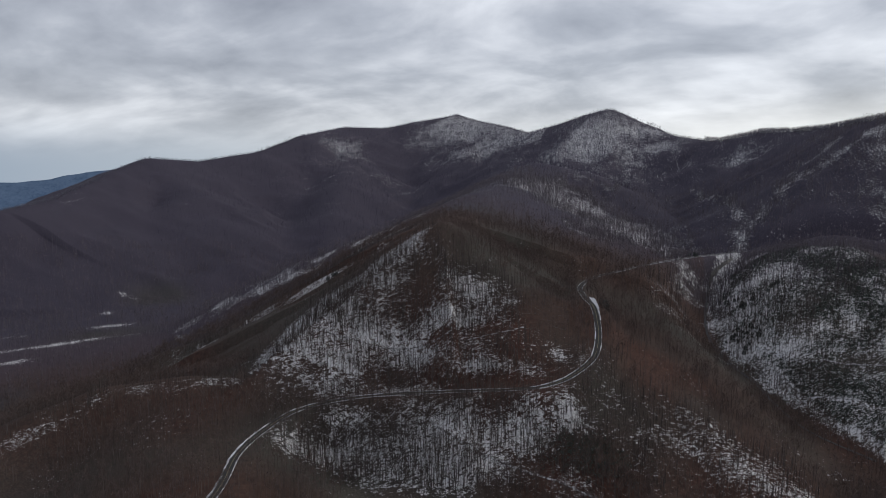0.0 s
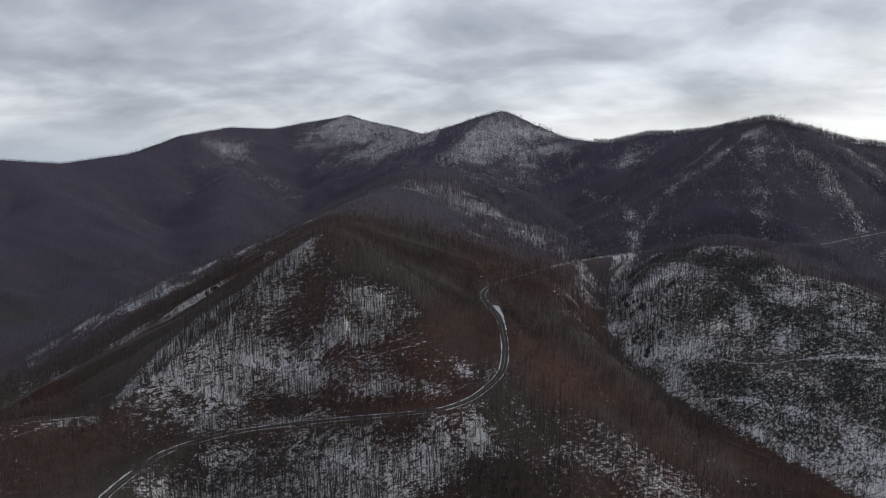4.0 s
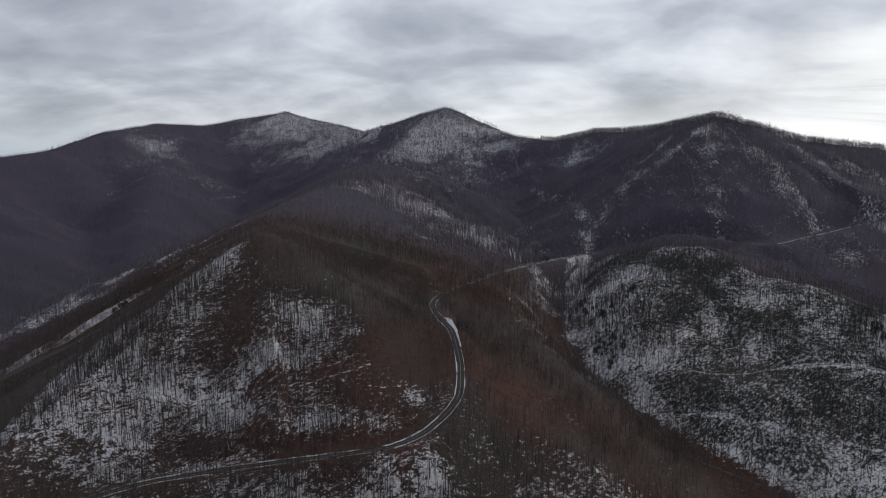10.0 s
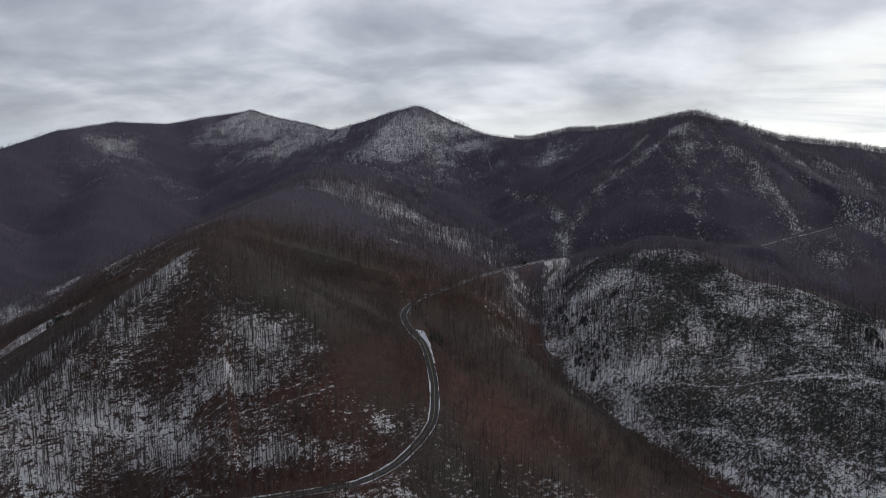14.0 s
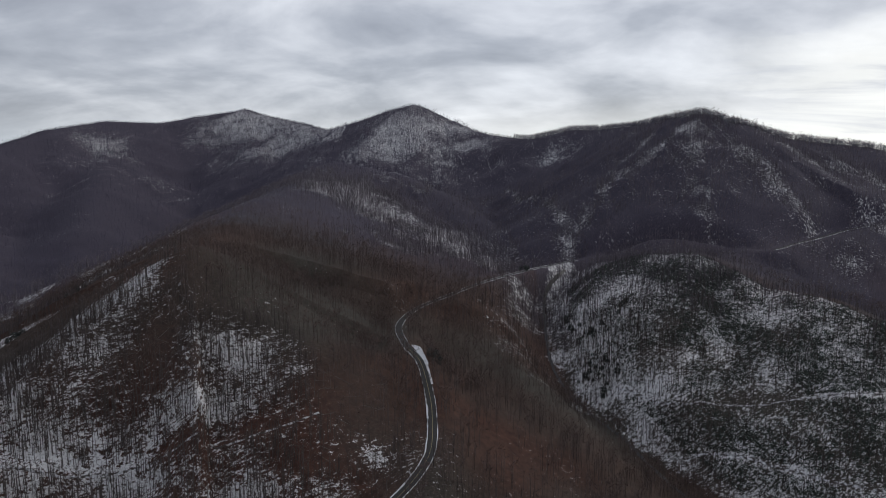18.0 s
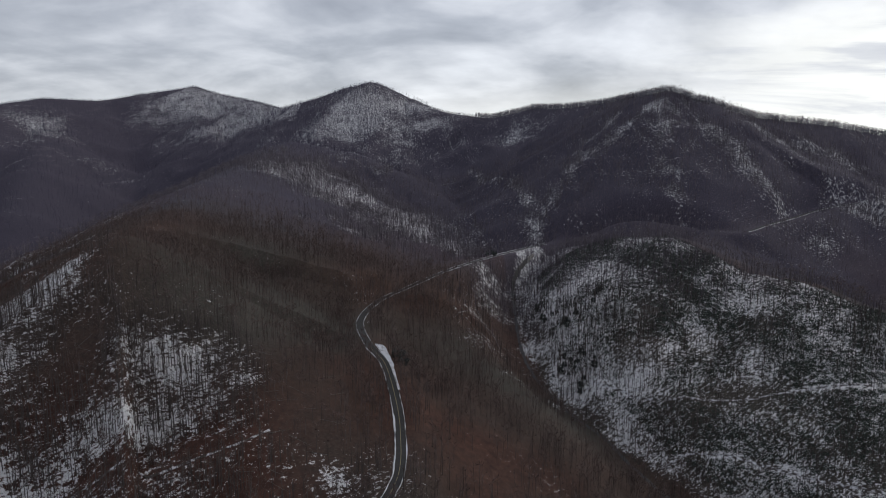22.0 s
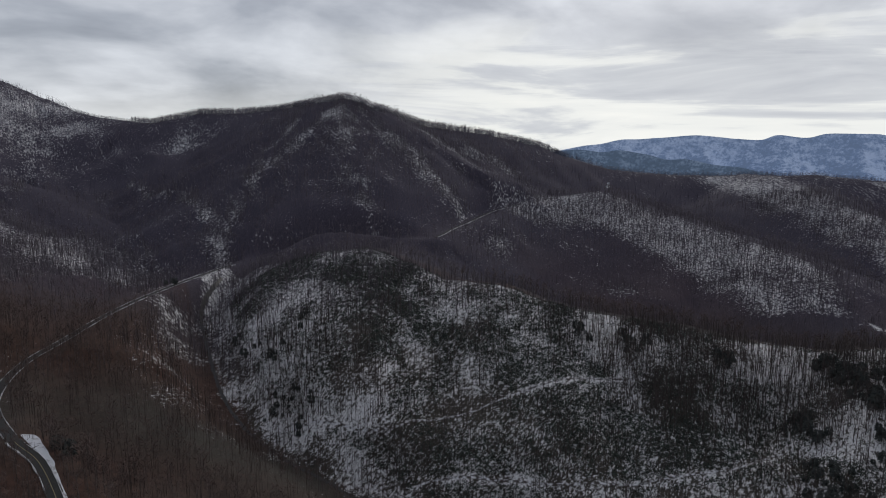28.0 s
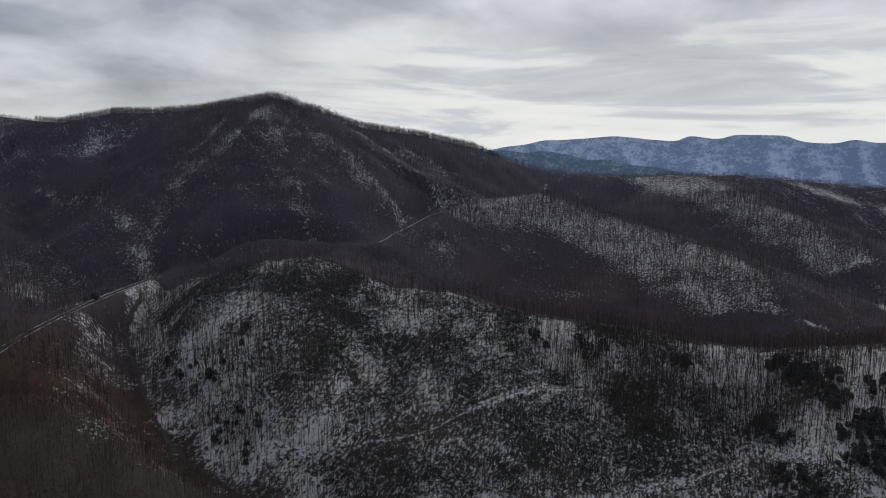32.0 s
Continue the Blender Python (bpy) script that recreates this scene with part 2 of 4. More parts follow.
# ---- the lie of the land: ridge lines with heights relative to the flying height ----
# name: slope on the left of its course, on the right, roundness of the crest, points
RIDGES = {
    "main_range_west": (0.50, 0.50, 40, [(-1309, 920, -113), (-1317, 1062, -97), (-1342, 1193, -69), (-1374, 1328, -36), (-1378, 1483, -2), (-1343, 1662, -12), (-1248, 1882, 19), (-1205, 2136, 83), (-1153, 2384, 122), (-1038, 2540, 122), (-916, 2637, 153), (-762, 2711, 184)]),
    "main_range_mid": (0.52, 0.52, 25, [(-762, 2711, 181), (-630, 2625, 149), (-499, 2511, 121), (-383, 2369, 90), (-262, 2265, 115), (-141, 2145, 145), (-78, 2102, 156), (-16, 2060, 118), (66, 1979, 85), (142, 1895, 60), (218, 1797, 47)]),
    "main_range_east": (0.5, 0.62, 25, [(218, 1797, 39), (264, 1760, 51), (327, 1709, 66), (402, 1611, 65), (453, 1514, 70), (480, 1410, 77), (513, 1345, 82), (559, 1310, 64), (595, 1322, 52), (677, 1311, 33), (800, 1291, 19), (905, 1274, -1), (980, 1250, -28), (1063, 1198, -54), (1187, 1135, -67), (1316, 1046, -69), (1432, 952, -66), (1533, 866, -79), (1660, 740, -92), (1800, 560, -110), (1900, 350, -130)]),
    "spine_tip": (0.60, 0.58, 18, [(-193, 532, -74), (-215, 640, -80)]),
    "spine": (0.56, 0.36, 45, [(-215, 640, -80), (-236, 764, -78), (-263, 1119, -60), (-253, 1377, -41), (-238, 1582, -16), (-200, 1750, -30), (-130, 1900, 20), (-80, 2090, 110)]),
    "spur_near": (0.58, 0.50, 20, [(-191, 526, -73), (-243, 505, -117), (-300, 472, -159), (-340, 425, -190), (-345, 370, -204), (-340, 325, -204), (-367, 290, -198), (-420, 258, -199), (-444, 220, -206), (-460, 175, -220), (-480, 110, -240)]),
    "west_knoll": (0.42, 0.42, 45, [(-367, 290, -202), (-310, 235, -204), (-262, 165, -213), (-235, 80, -222)]),
    "nose": (0.5, 0.5, 22, [(-190, 528, -76), (-100, 480, -128), (-30, 440, -166), (60, 400, -208), (130, 340, -252)]),
    "road_shelf": (0.3, 0.46, 15, [(-60, 660, -142), (0, 720, -146), (49, 812, -147), (104, 892, -148), (184, 985, -151), (250, 1030, -154)]),
    "middle_hill": (0.5, 0.45, 35, [(-238, 1582, -16), (-118, 1576, -34), (-12, 1480, -74), (99, 1296, -138), (165, 1138, -165)]),
    "west_spur_far": (0.55, 0.55, 20, [(-262, 1000, -64), (-314, 861, -89), (-405, 844, -127), (-506, 831, -168), (-597, 815, -210), (-654, 778, -251), (-723, 714, -293)]),
    "west_spur_mid": (0.55, 0.55, 20, [(-226, 680, -80), (-320, 620, -132), (-387, 600, -170), (-440, 569, -203), (-492, 517, -226), (-529, 476, -236)]),
    "east_hill": (0.5, 0.40, 30, [(189, 985, -158), (226, 900, -138), (279, 848, -121), (310, 822, -118), (329, 792, -127), (357, 743, -142), (390, 699, -144), (422, 655, -157), (456, 611, -165), (497, 549, -169), (534, 488, -177), (556, 450, -177), (577, 407, -168), (600, 330, -149), (640, 230, -140), (690, 100, -150)]),
    "east_spur": (0.50, 0.50, 35, [(513, 1345, 80), (505, 1230, 0), (490, 1130, -62), (460, 1040, -108), (430, 950, -130), (380, 890, -137), (310, 830, -124)]),
    "east_spur_west": (0.5, 0.5, 20, [(480, 1410, 70), (390, 1330, -5), (300, 1250, -85), (212, 1110, -152)]),
    "east_spur_high": (0.5, 0.5, 20, [(402, 1611, 58), (320, 1590, 15), (255, 1540, -20), (225, 1380, -76), (150, 1230, -135)]),
    "far_road_ridge": (0.42, 0.40, 30, [(595, 1322, 50), (690, 1190, -50), (770, 1060, -90), (813, 954, -84), (844, 859, -109), (859, 758, -129), (845, 670, -142), (832, 592, -178), (786, 526, -208)]),
    "outer_ridge": (0.42, 0.42, 30, [(1316, 1046, -69), (1275, 953, -64), (1229, 830, -89), (1199, 731, -115), (1171, 643, -145), (1128, 554, -176)]),
    "lowland_hills": (0.30, 0.30, 60, [(1500, 1700, -150), (1800, 1500, -170), (2150, 1200, -185), (2400, 800, -200), (2500, 400, -205)]),
    "mid_peak_spur": (0.5, 0.5, 25, [(-78, 2102, 146), (-40, 1930, 50), (0, 1750, -25), (30, 1600, -80)]),
    "mid_peak_west": (0.5, 0.5, 25, [(-141, 2145, 130), (-260, 1980, 15), (-330, 1800, -60), (-360, 1600, -120)]),
    "left_peak_spur": (0.5, 0.5, 30, [(-762, 2711, 166), (-650, 2400, 60), (-520, 2100, -20), (-450, 1850, -90), (-430, 1600, -150)]),
    "shoulder_spur": (0.45, 0.45, 30, [(-1153, 2384, 104), (-1000, 2050, 0), (-880, 1760, -80), (-780, 1480, -150), (-700, 1280, -220)]),
    "west_wall_spur": (0.42, 0.42, 30, [(-1378, 1483, -16), (-1170, 1380, -80), (-1020, 1270, -150), (-910, 1160, -225)]),
    "west_wall_low": (0.42, 0.42, 30, [(-1342, 1193, -84), (-1160, 1070, -165), (-1010, 960, -250)]),
}
BASE = -288.0


def lattice(ix, iy, seed):
    h = (ix.astype(np.int64) * 374761393 + iy.astype(np.int64) * 668265263 + seed * 1442695041) & 0x7FFFFFFF
    h = ((h ^ (h >> 13)) * 1274126177) & 0x7FFFFFFF
    return ((h ^ (h >> 16)) & 0xFFFF) / 65535.0


def soft_noise(x, y, size, seed):
    """Smooth random field between -1 and 1 whose lumps are about size metres across."""
    u, v = x / size, y / size
    i, j = np.floor(u), np.floor(v)
    a, b = u - i, v - j
    a, b = a * a * (3 - 2 * a), b * b * (3 - 2 * b)
    top = lattice(i, j, seed) * (1 - a) + lattice(i + 1, j, seed) * a
    bot = lattice(i, j + 1, seed) * (1 - a) + lattice(i + 1, j + 1, seed) * a
    return 2 * (top * (1 - b) + bot * b) - 1


def to_line(x, y, line):
    """For places: distance to a polyline, its third value there, and which side (positive: left)."""
    best, val, side = np.full(x.shape, 1e9), np.zeros(x.shape), np.ones(x.shape)
    for (ax, ay, az), (bx, by, bz) in zip(line[:-1], line[1:]):
        dx, dy = bx - ax, by - ay
        s = np.clip(((x - ax) * dx + (y - ay) * dy) / (dx * dx + dy * dy), 0, 1)
        d = np.hypot(x - ax - s * dx, y - ay - s * dy)
        near = d < best
        best = np.where(near, d, best)
        val = np.where(near, az + s * (bz - az), val)
        side = np.where(near, np.sign(dx * (y - ay) - dy * (x - ax)), side)
    return best, val, side


def smoothed(line, step):
    """A polyline rounded by Catmull-Rom, with a point about every step metres."""
    p = np.array(line, float)
    p = np.vstack([2 * p[0] - p[1], p, 2 * p[-1] - p[-2]])
    out = []
    for a, b, c, d in zip(p[:-3], p[1:-2], p[2:-1], p[3:]):
        n = max(1, int(np.hypot(*(c - b)[:2]) / step))
        for k in range(n):
            s = k / n
            out.append(0.5 * (2 * b + (c - a) * s + (2 * a - 5 * b + 4 * c - d) * s * s + (3 * b - a - 3 * c + d) * s ** 3))
    out.append(p[-2])
    return np.array(out)


ROAD = [(-225, 60, -222), (-236, 148, -215), (-252, 198, -212), (-254, 241, -210), (-244, 280, -207), (-209, 306, -203), (-170, 314, -198), (-121, 324, -194), (-73, 331, -190),
        (-45, 336, -186), (-24, 356, -182), (-7, 390, -174), (-5, 431, -167), (-8, 466, -160), (-15, 505, -152), (-27, 538, -149), (-36, 600, -149), (-23, 666, -149), (6, 723, -149), (49, 806, -150),
        (104, 886, -151), (184, 980, -152), (250, 1030, -150), (340, 1035, -142), (415, 975, -131), (450, 920, -126), (505, 957, -122), (566, 996, -117), (640, 1035, -108), (716, 1030, -97), (761, 1003, -88), (801, 965, -79)]
ROAD_FINE = smoothed(ROAD, 12)
CREEK = [(201, 1040, -168), (150, 930, -182), (136, 870, -192), (124, 775, -206), (119, 712, -217), (124, 660, -228), (139, 612, -236), (159, 570, -242), (172, 531, -250), (194, 484, -258), (240, 430, -264), (330, 300, -280), (420, 150, -290)]


def heights(x, y):
    total, top, crest = np.zeros(x.shape), np.full(x.shape, BASE), np.full(x.shape, BASE)
    k = 6.0
    parts = []
    for left, right, r, line in RIDGES.values():
        best = np.full(x.shape, -1e9)
        for a, b in zip(line[:-1], line[1:]):
            d, z, side = to_line(x, y, [a, b])
            side = np.where(side > 0, left, right)
            # past the end of a ridge the ground falls off faster
            for end, other, own in ((a, b, line[0]), (b, a, line[-1])):
                if end == own:
                    past = (x - end[0]) * (end[0] - other[0]) + (y - end[1]) * (end[1] - other[1]) > 0
                    side = np.where(past, np.maximum(side, 0.75), side)
            h = z - side * (np.sqrt(d * d + r * r) - r)
            crest = np.where(h > np.maximum(top, best), z, crest)
            best = np.maximum(best, h)
        top = np.maximum(top, best)
        parts.append(best)
    for h in parts:
        total += np.exp(np.clip((h - top) / k, -40, 0))
    total += np.exp(np.clip((BASE - top) / k, -40, 0))
    h = top + k * np.log(total)
    drop = np.clip((crest - h) / 70, 0.06, 1)
    far = np.clip((np.hypot(x, y) - 900) / 700, 0, 1)
    gully = -np.abs(soft_noise(x + 30 * soft_noise(x, y, 90, 9), y, 130, 3)) * (7 + 16 * far) - np.abs(soft_noise(x, y, 62, 4)) * (4 + 4 * far)
    h = h + drop * (gully + 5 + 6 * far) + 1.2 * soft_noise(x, y, 28, 5) * np.clip(drop * 2, 0.3, 1) + 0.35 * soft_noise(x, y, 11, 6)
    # the creek cuts down a little, the road is benched into the hillside
    d, z, _ = to_line(x, y, CREEK)
    w = np.exp(-(d / 40) ** 2)
    h = h * (1 - w) + np.minimum(h, z) * w
    d, z, _ = to_line(x, y, [tuple(p) for p in ROAD_FINE])
    w = np.clip(1 - (d - 6) / 26, 0, 1)
    w = w * w * (3 - 2 * w)
    return h * (1 - w) + z * w + EYE


def spread(*runs):
    out = [runs[0][0]]
    for a, b, n in runs:
        out += list(np.linspace(a, b, n + 1)[1:])
    return np.array(out)


GX = spread((-4900, -1700, 40), (-1700, -700, 62), (-700, -450, 31), (-450, 500, 237), (500, 900, 50), (900, 1700, 50), (1700, 4900, 40))
GY = spread((-4900, -200, 40), (-200, 150, 35), (150, 950, 200), (950, 1500, 69), (1500, 2900, 88), (2900, 4900, 40))
XX, YY = np.meshgrid(GX, GY)
ZZ = heights(XX.ravel(), YY.ravel()).reshape(XX.shape)


def ground_z(x, y):
    """The height of the ground sheet under given places."""
    x, y = np.asarray(x, float), np.asarray(y, float)
    i = np.clip(np.searchsorted(GX, x) - 1, 0, len(GX) - 2)
    j = np.clip(np.searchsorted(GY, y) - 1, 0, len(GY) - 2)
    a, b = (x - GX[i]) / (GX[i + 1] - GX[i]), (y - GY[j]) / (GY[j + 1] - GY[j])
    return (ZZ[j, i] * (1 - a) + ZZ[j, i + 1] * a) * (1 - b) + (ZZ[j + 1, i] * (1 - a) + ZZ[j + 1, i + 1] * a) * b


GRAD_Y, GRAD_X = np.gradient(ZZ, GY, GX)


def grid_value(field, x, y):
    i = np.clip(np.searchsorted(GX, x) - 1, 0, len(GX) - 2)
    j = np.clip(np.searchsorted(GY, y) - 1, 0, len(GY) - 2)
    return field[j, i]


def blob(x, y, cx, cy, rx, ry, turn=0.0):
    c, s = math.cos(radians(turn)), math.sin(radians(turn))
    u, v = (x - cx) * c + (y - cy) * s, -(x - cx) * s + (y - cy) * c
    return np.exp(-(u / rx) ** 2 - (v / ry) ** 2)


# where snow has gathered: x, y, half width, half depth, bearing of the drift
DRIFTS = [
    (0.40, [(-135, 450, 40, 22, 17), (-157, 398, 32, 26, 22), (-164, 367, 34, 20, 24), (-103, 358, 42, 14, 16), (-61, 365, 16, 12, 10), (-39, 390, 9, 9, 6), (-92, 445, 15, 11, 12)]),
    (0.41, [(-198, 258, 46, 30, 25), (-215, 246, 40, 20, 20), (-54, 301, 28, 22, 9), (-130, 285, 42, 16, 17), (-19, 319, 22, 16, 5), (-110, 250, 60, 20, 10)]),
    (0.34, [(270, 828, 20, 13, -10), (335, 682, 26, 22, -26), (268, 643, 10, 24, -22), (226, 634, 22, 8, -18), (175, 700, 30, 80, -10)]),
    (0.42, [(505, 440, 60, 60, -57), (470, 360, 50, 50, -63), (426, 587, 31, 60, -45), (540, 380, 40, 60, -64), (450, 540, 40, 30, -50)]),
    (0.43, [(-190, 1270, 75, 95, 9), (-90, 1210, 64, 100, 4), (10, 1150, 70, 90, 0), (80, 1060, 46, 50, -4), (-150, 1360, 60, 60, 5)]),
    (0.42, [(-96, 1936, 95, 120, 3), (-137, 1831, 130, 65, 4), (16, 1962, 90, 50, 0), (91, 1834, 46, 35, -3), (-731, 2518, 190, 150, 16), (-577, 2260, 140, 120, 15), (-1046, 2143, 90, 110, 26)]),
    (0.22, [(-991, 1992, 60, 50, 27), (-824, 1969, 90, 60, 23), (534, 1211, 22, 27, -24), (541, 1095, 26, 55, -26), (555, 914, 20, 32, -36), (624, 740, 22, 11, -47)]),
    (0.32, [(262, 1598, 38, 40, -9), (210, 1090, 14, 50, -10), (707, 1199, 34, 22, -30), (756, 1178, 40, 26, -34)]),
    (0.10, [(758, 959, 50, 60, -43), (775, 853, 65, 45, -48), (819, 765, 70, 80, -53), (799, 679, 60, 36, -57), (823, 624, 44, 36, -60), (1175, 911, 66, 30, -57), (1126, 745, 60, 40, -62), (1234, 893, 46, 34, -59)]),
    (0.62, [(-836, 615, 120, 12, 52), (-849, 726, 36, 14, 42), (-831, 510, 30, 14, 50), (-927, 798, 14, 14, 43), (-953, 880, 20, 6, 42), (-950, 620, 19, 7, 50), (1524, 789, 56, 11, -68), (1506, 842, 34, 6, -66), (1567, 688, 28, 12, -72), (1009, 501, 18, 22, -72), (782, 506, 16, 5, -67), (2700, 1500, 400, 120, -60), (2300, 1250, 150, 50, -60), (1900, 1000, 120, 40, -60)]),
]
# runnels of snow that follow the gullies of the east peak: strength, half width, course
RUNNELS = [
    (0.36, 14, [(472, 1312), (433, 1276), (405, 1267), (376, 1255), (330, 1250), (282, 1202), (235, 1130)]), (0.30, 9, [(425, 1345), (380, 1310), (345, 1290), (318, 1275)]),
    (0.28, 34, [(487, 1295), (470, 1240), (451, 1194), (440, 1150), (429, 1118), (405, 1064)]), (0.32, 20, [(526, 1245), (544, 1193), (550, 1132), (545, 1064), (548, 1015)]),
    (0.28, 20, [(600, 1270), (640, 1210), (665, 1150), (680, 1100)]), (0.26, 14, [(-700, 1960), (-760, 1880), (-800, 1800)]), (0.24, 12, [(-905, 1900), (-960, 1840), (-1010, 1760)]),
    (0.28, 14, [(150, 1500), (175, 1400), (205, 1290), (212, 1180)]),
]
BARE = [(-184, 446, 12, 28, 20), (-198, 412, 12, 22, 20), (-150, 600, 50, 60, 13), (-60, 445, 28, 60, 8), (-152, 381, 14, 8, 20), (-110, 400, 22, 7, 14)]


def strip(ridge, side, near, far, fade=12.0):
    """1 on one side of a ridge line (1: left of its course, -1: right) between two distances from it."""
    d, _, sd = to_line(XX.ravel(), YY.ravel(), RIDGES[ridge][3])
    on = np.clip((d - near) / fade + 0.5, 0, 1) * np.clip((far - d) / fade + 0.5, 0, 1)
    line = RIDGES[ridge][3]
    for end, other in ((line[0], line[1]), (line[-1], line[-2])):
        on = on * ((XX.ravel() - end[0]) * (end[0] - other[0]) + (YY.ravel() - end[1]) * (end[1] - other[1]) < 0)
    return (on * (sd == side)).reshape(XX.shape)


def snow_cover():
    """Snow lies on slopes that face away from the sun, thick just below the crests, and has gone from the others."""
    steep = np.hypot(GRAD_X, GRAD_Y) + 1e-6
    shade = (GRAD_X * 0.25 + GRAD_Y * 0.97) / steep * np.clip(steep / 0.3, 0, 1)
    s = 0.10 + 0.05 * shade
    x, y = XX, YY
    c, _, cs = to_line(x.ravel(), y.ravel(), CREEK)
    c, cs = c.reshape(x.shape), cs.reshape(x.shape)
    broken = np.clip(0.55 + 0.9 * soft_noise(x, y, 34, 24) + 0.5 * soft_noise(x, y, 15, 25), 0, 1.1)
    lay = [
        0.44 * strip("spur_near", 1, 2, 34, 22) * (y > 345) * np.clip((-192 - x) / 22, 0, 1), 0.36 * strip("spur_near", 1, 20, 150, 40) * (y > 330) * np.clip((-180 - x) / 40, 0, 1), 0.38 * blob(x, y, -150, 390, 100, 60, 10), 0.36 * blob(x, y, -225, 385, 50, 40, 10), 0.33 * strip("spur_near", 1, -6, 24, 16) * (y < 330) * np.clip(broken + 0.2, 0, 1), 0.33 * blob(x, y, -262, 325, 78, 34, 8), 0.38 * blob(x, y, -190, 322, 60, 15, 8), 0.34 * blob(x, y, -190, 286, 62, 15, 6), 0.30 * blob(x, y, 80, 345, 75, 45, -10), 0.43 * blob(x, y, -125, 272, 120, 45, 8), 0.28 * blob(x, y, 130, 330, 60, 40),
        0.40 * strip("west_spur_far", 1, 0, 95, 30) * np.clip(broken + 0.25, 0, 1) * np.clip((-290 - x) / 30, 0, 1), 0.44 * strip("west_spur_mid", 1, 0, 80, 25) * np.clip(broken + 0.25, 0, 1) * np.clip((-285 - x) / 25, 0, 1),
        0.34 * strip("main_range_mid", -1, 0, 170, 60) * (x < -300), 0.14 * strip("main_range_east", -1, 0, 12) * broken,
        0.34 * strip("far_road_ridge", -1, 2, 130, 50) * np.clip((1090 - y) / 90, 0, 1), 0.30 * strip("outer_ridge", -1, 2, 110, 50),
        0.36 * strip("east_hill", -1, -4, 265, 12) * (cs > 0), 0.20 * strip("spine", -1, 120, 230, 60) * (y > 900) * broken,
    ]
    for strength, drifts in DRIFTS:
        lay += [strength * blob(x, y, *d) for d in drifts]
    for strength, half, line in RUNNELS:
        d, _, _ = to_line(x.ravel(), y.ravel(), [(a, b, 0) for a, b in line])
        lay.append(0.86 * strength * np.exp(-(d.reshape(x.shape) / half) ** 2) * np.clip(broken + 0.35, 0, 1))
    for d in BARE:
        s -= 0.18 * blob(x, y, *d)
    s = s + np.max(lay, axis=0) + 0.5 * np.sort(lay, axis=0)[-2]
    # little has stayed between the road and the creek
    s -= 0.12 * (cs < 0) * np.clip(c / 12, 0, 1) * np.clip((150 - c) / 30, 0, 1) * np.clip((c - 40) / 40, 0, 1) * (y > 520) * (y < 1000)
    s += 0.36 * (cs < 0) * np.clip((105 - c) / 60, 0, 1) * np.clip((y - 560) / 60, 0, 1) * (y < 960) * np.clip(broken + 0.1, 0, 1)
    s += 0.10 * (cs > 0) * np.clip((c - 5) / 10, 0, 1) * np.clip((70 - c) / 30, 0, 1) * (y > 400) * (y < 680)
    # runnels of snow down the far slopes
    away = np.clip((np.hypot(x, y) - 700) / 300, 0, 1)
    s += away * (0.065 - 0.13 * np.clip((-350 - x) / 200, 0, 1) + 0.07 * soft_noise(x + 0.1 * y, 0.16 * y, 11, 26) + 0.05 * soft_noise(x - 0.2 * y, 0.3 * y, 26, 27))
    s += (1 - 0.6 * away) * (0.08 * soft_noise(x, y, 95, 21) + 0.12 * soft_noise(x, y, 40, 22) + 0.10 * soft_noise(x, y, 18, 23))
    # under the far woods less of it can be seen
    open_land = sum(blob(x, y, *d) for d in DRIFTS[-1][1]) + strip("west_spur_far", 1, 0, 95, 30) + strip("west_spur_mid", 1, 0, 80, 25) * (x < -285)
    lid = 0.66 - 0.12 * np.clip((np.hypot(x, y) - 850) / 300, 0, 1) * (open_land < 0.3)
    return np.clip(s, 0, lid)


SNOW = snow_cover()
# rust leaves also fade out with distance, part of the painted haze
LEAVES = np.clip(0.66 + 0.30 * blob(XX, YY, -60, 430, 90, 90) - 0.25 * blob(XX, YY, -300, 220, 100, 80) + 0.75 * soft_noise(XX, YY, 120, 31) + 0.35 * soft_noise(XX, YY, 45, 32), 0, 1) * np.clip((1150 - np.hypot(XX, YY)) / 600, 0, 1)
HILL_D, _, HILL_S = to_line(XX.ravel(), YY.ravel(), RIDGES["east_hill"][3])
LEAVES = LEAVES * (1 - 0.8 * ((HILL_S < 0) & (HILL_D < 265)).reshape(XX.shape) * (XX > 130))
# distance factors: snow pattern, and FAR also the haze tint of the soil
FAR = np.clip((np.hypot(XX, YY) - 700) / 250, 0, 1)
REMOTE = np.clip((np.hypot(XX, YY) - 1350) / 300, 0, 1)
FIELD = 0.35 * np.clip(blob(XX, YY, -820, 680, 70, 35, 40) + 1.6 * blob(XX, YY, -904, 919, 52, 40, 39), 0, 1)


def mesh_from(name, verts, faces, mats, smooth=False, index=None):
    """A mesh from arrays of corners and triangles or quads."""
    me = bpy.data.meshes.new(name)
    verts, faces = np.asarray(verts, np.float32), np.asarray(faces, np.int32)
    n, k = faces.shape
    me.vertices.add(len(verts))
    me.vertices.foreach_set("co", verts.ravel())
    me.loops.add(n * k)
    me.loops.foreach_set("vertex_index", faces.ravel())
    me.polygons.add(n)
    me.polygons.foreach_set("loop_start", np.arange(n, dtype=np.int32) * k)
    for m in mats:
        me.materials.append(m)
    if index is not None:
        me.polygons.foreach_set("material_index", np.asarray(index, np.int32))
    me.polygons.foreach_set("use_smooth", np.full(n, smooth))
    me.update(calc_edges=True)
    return me


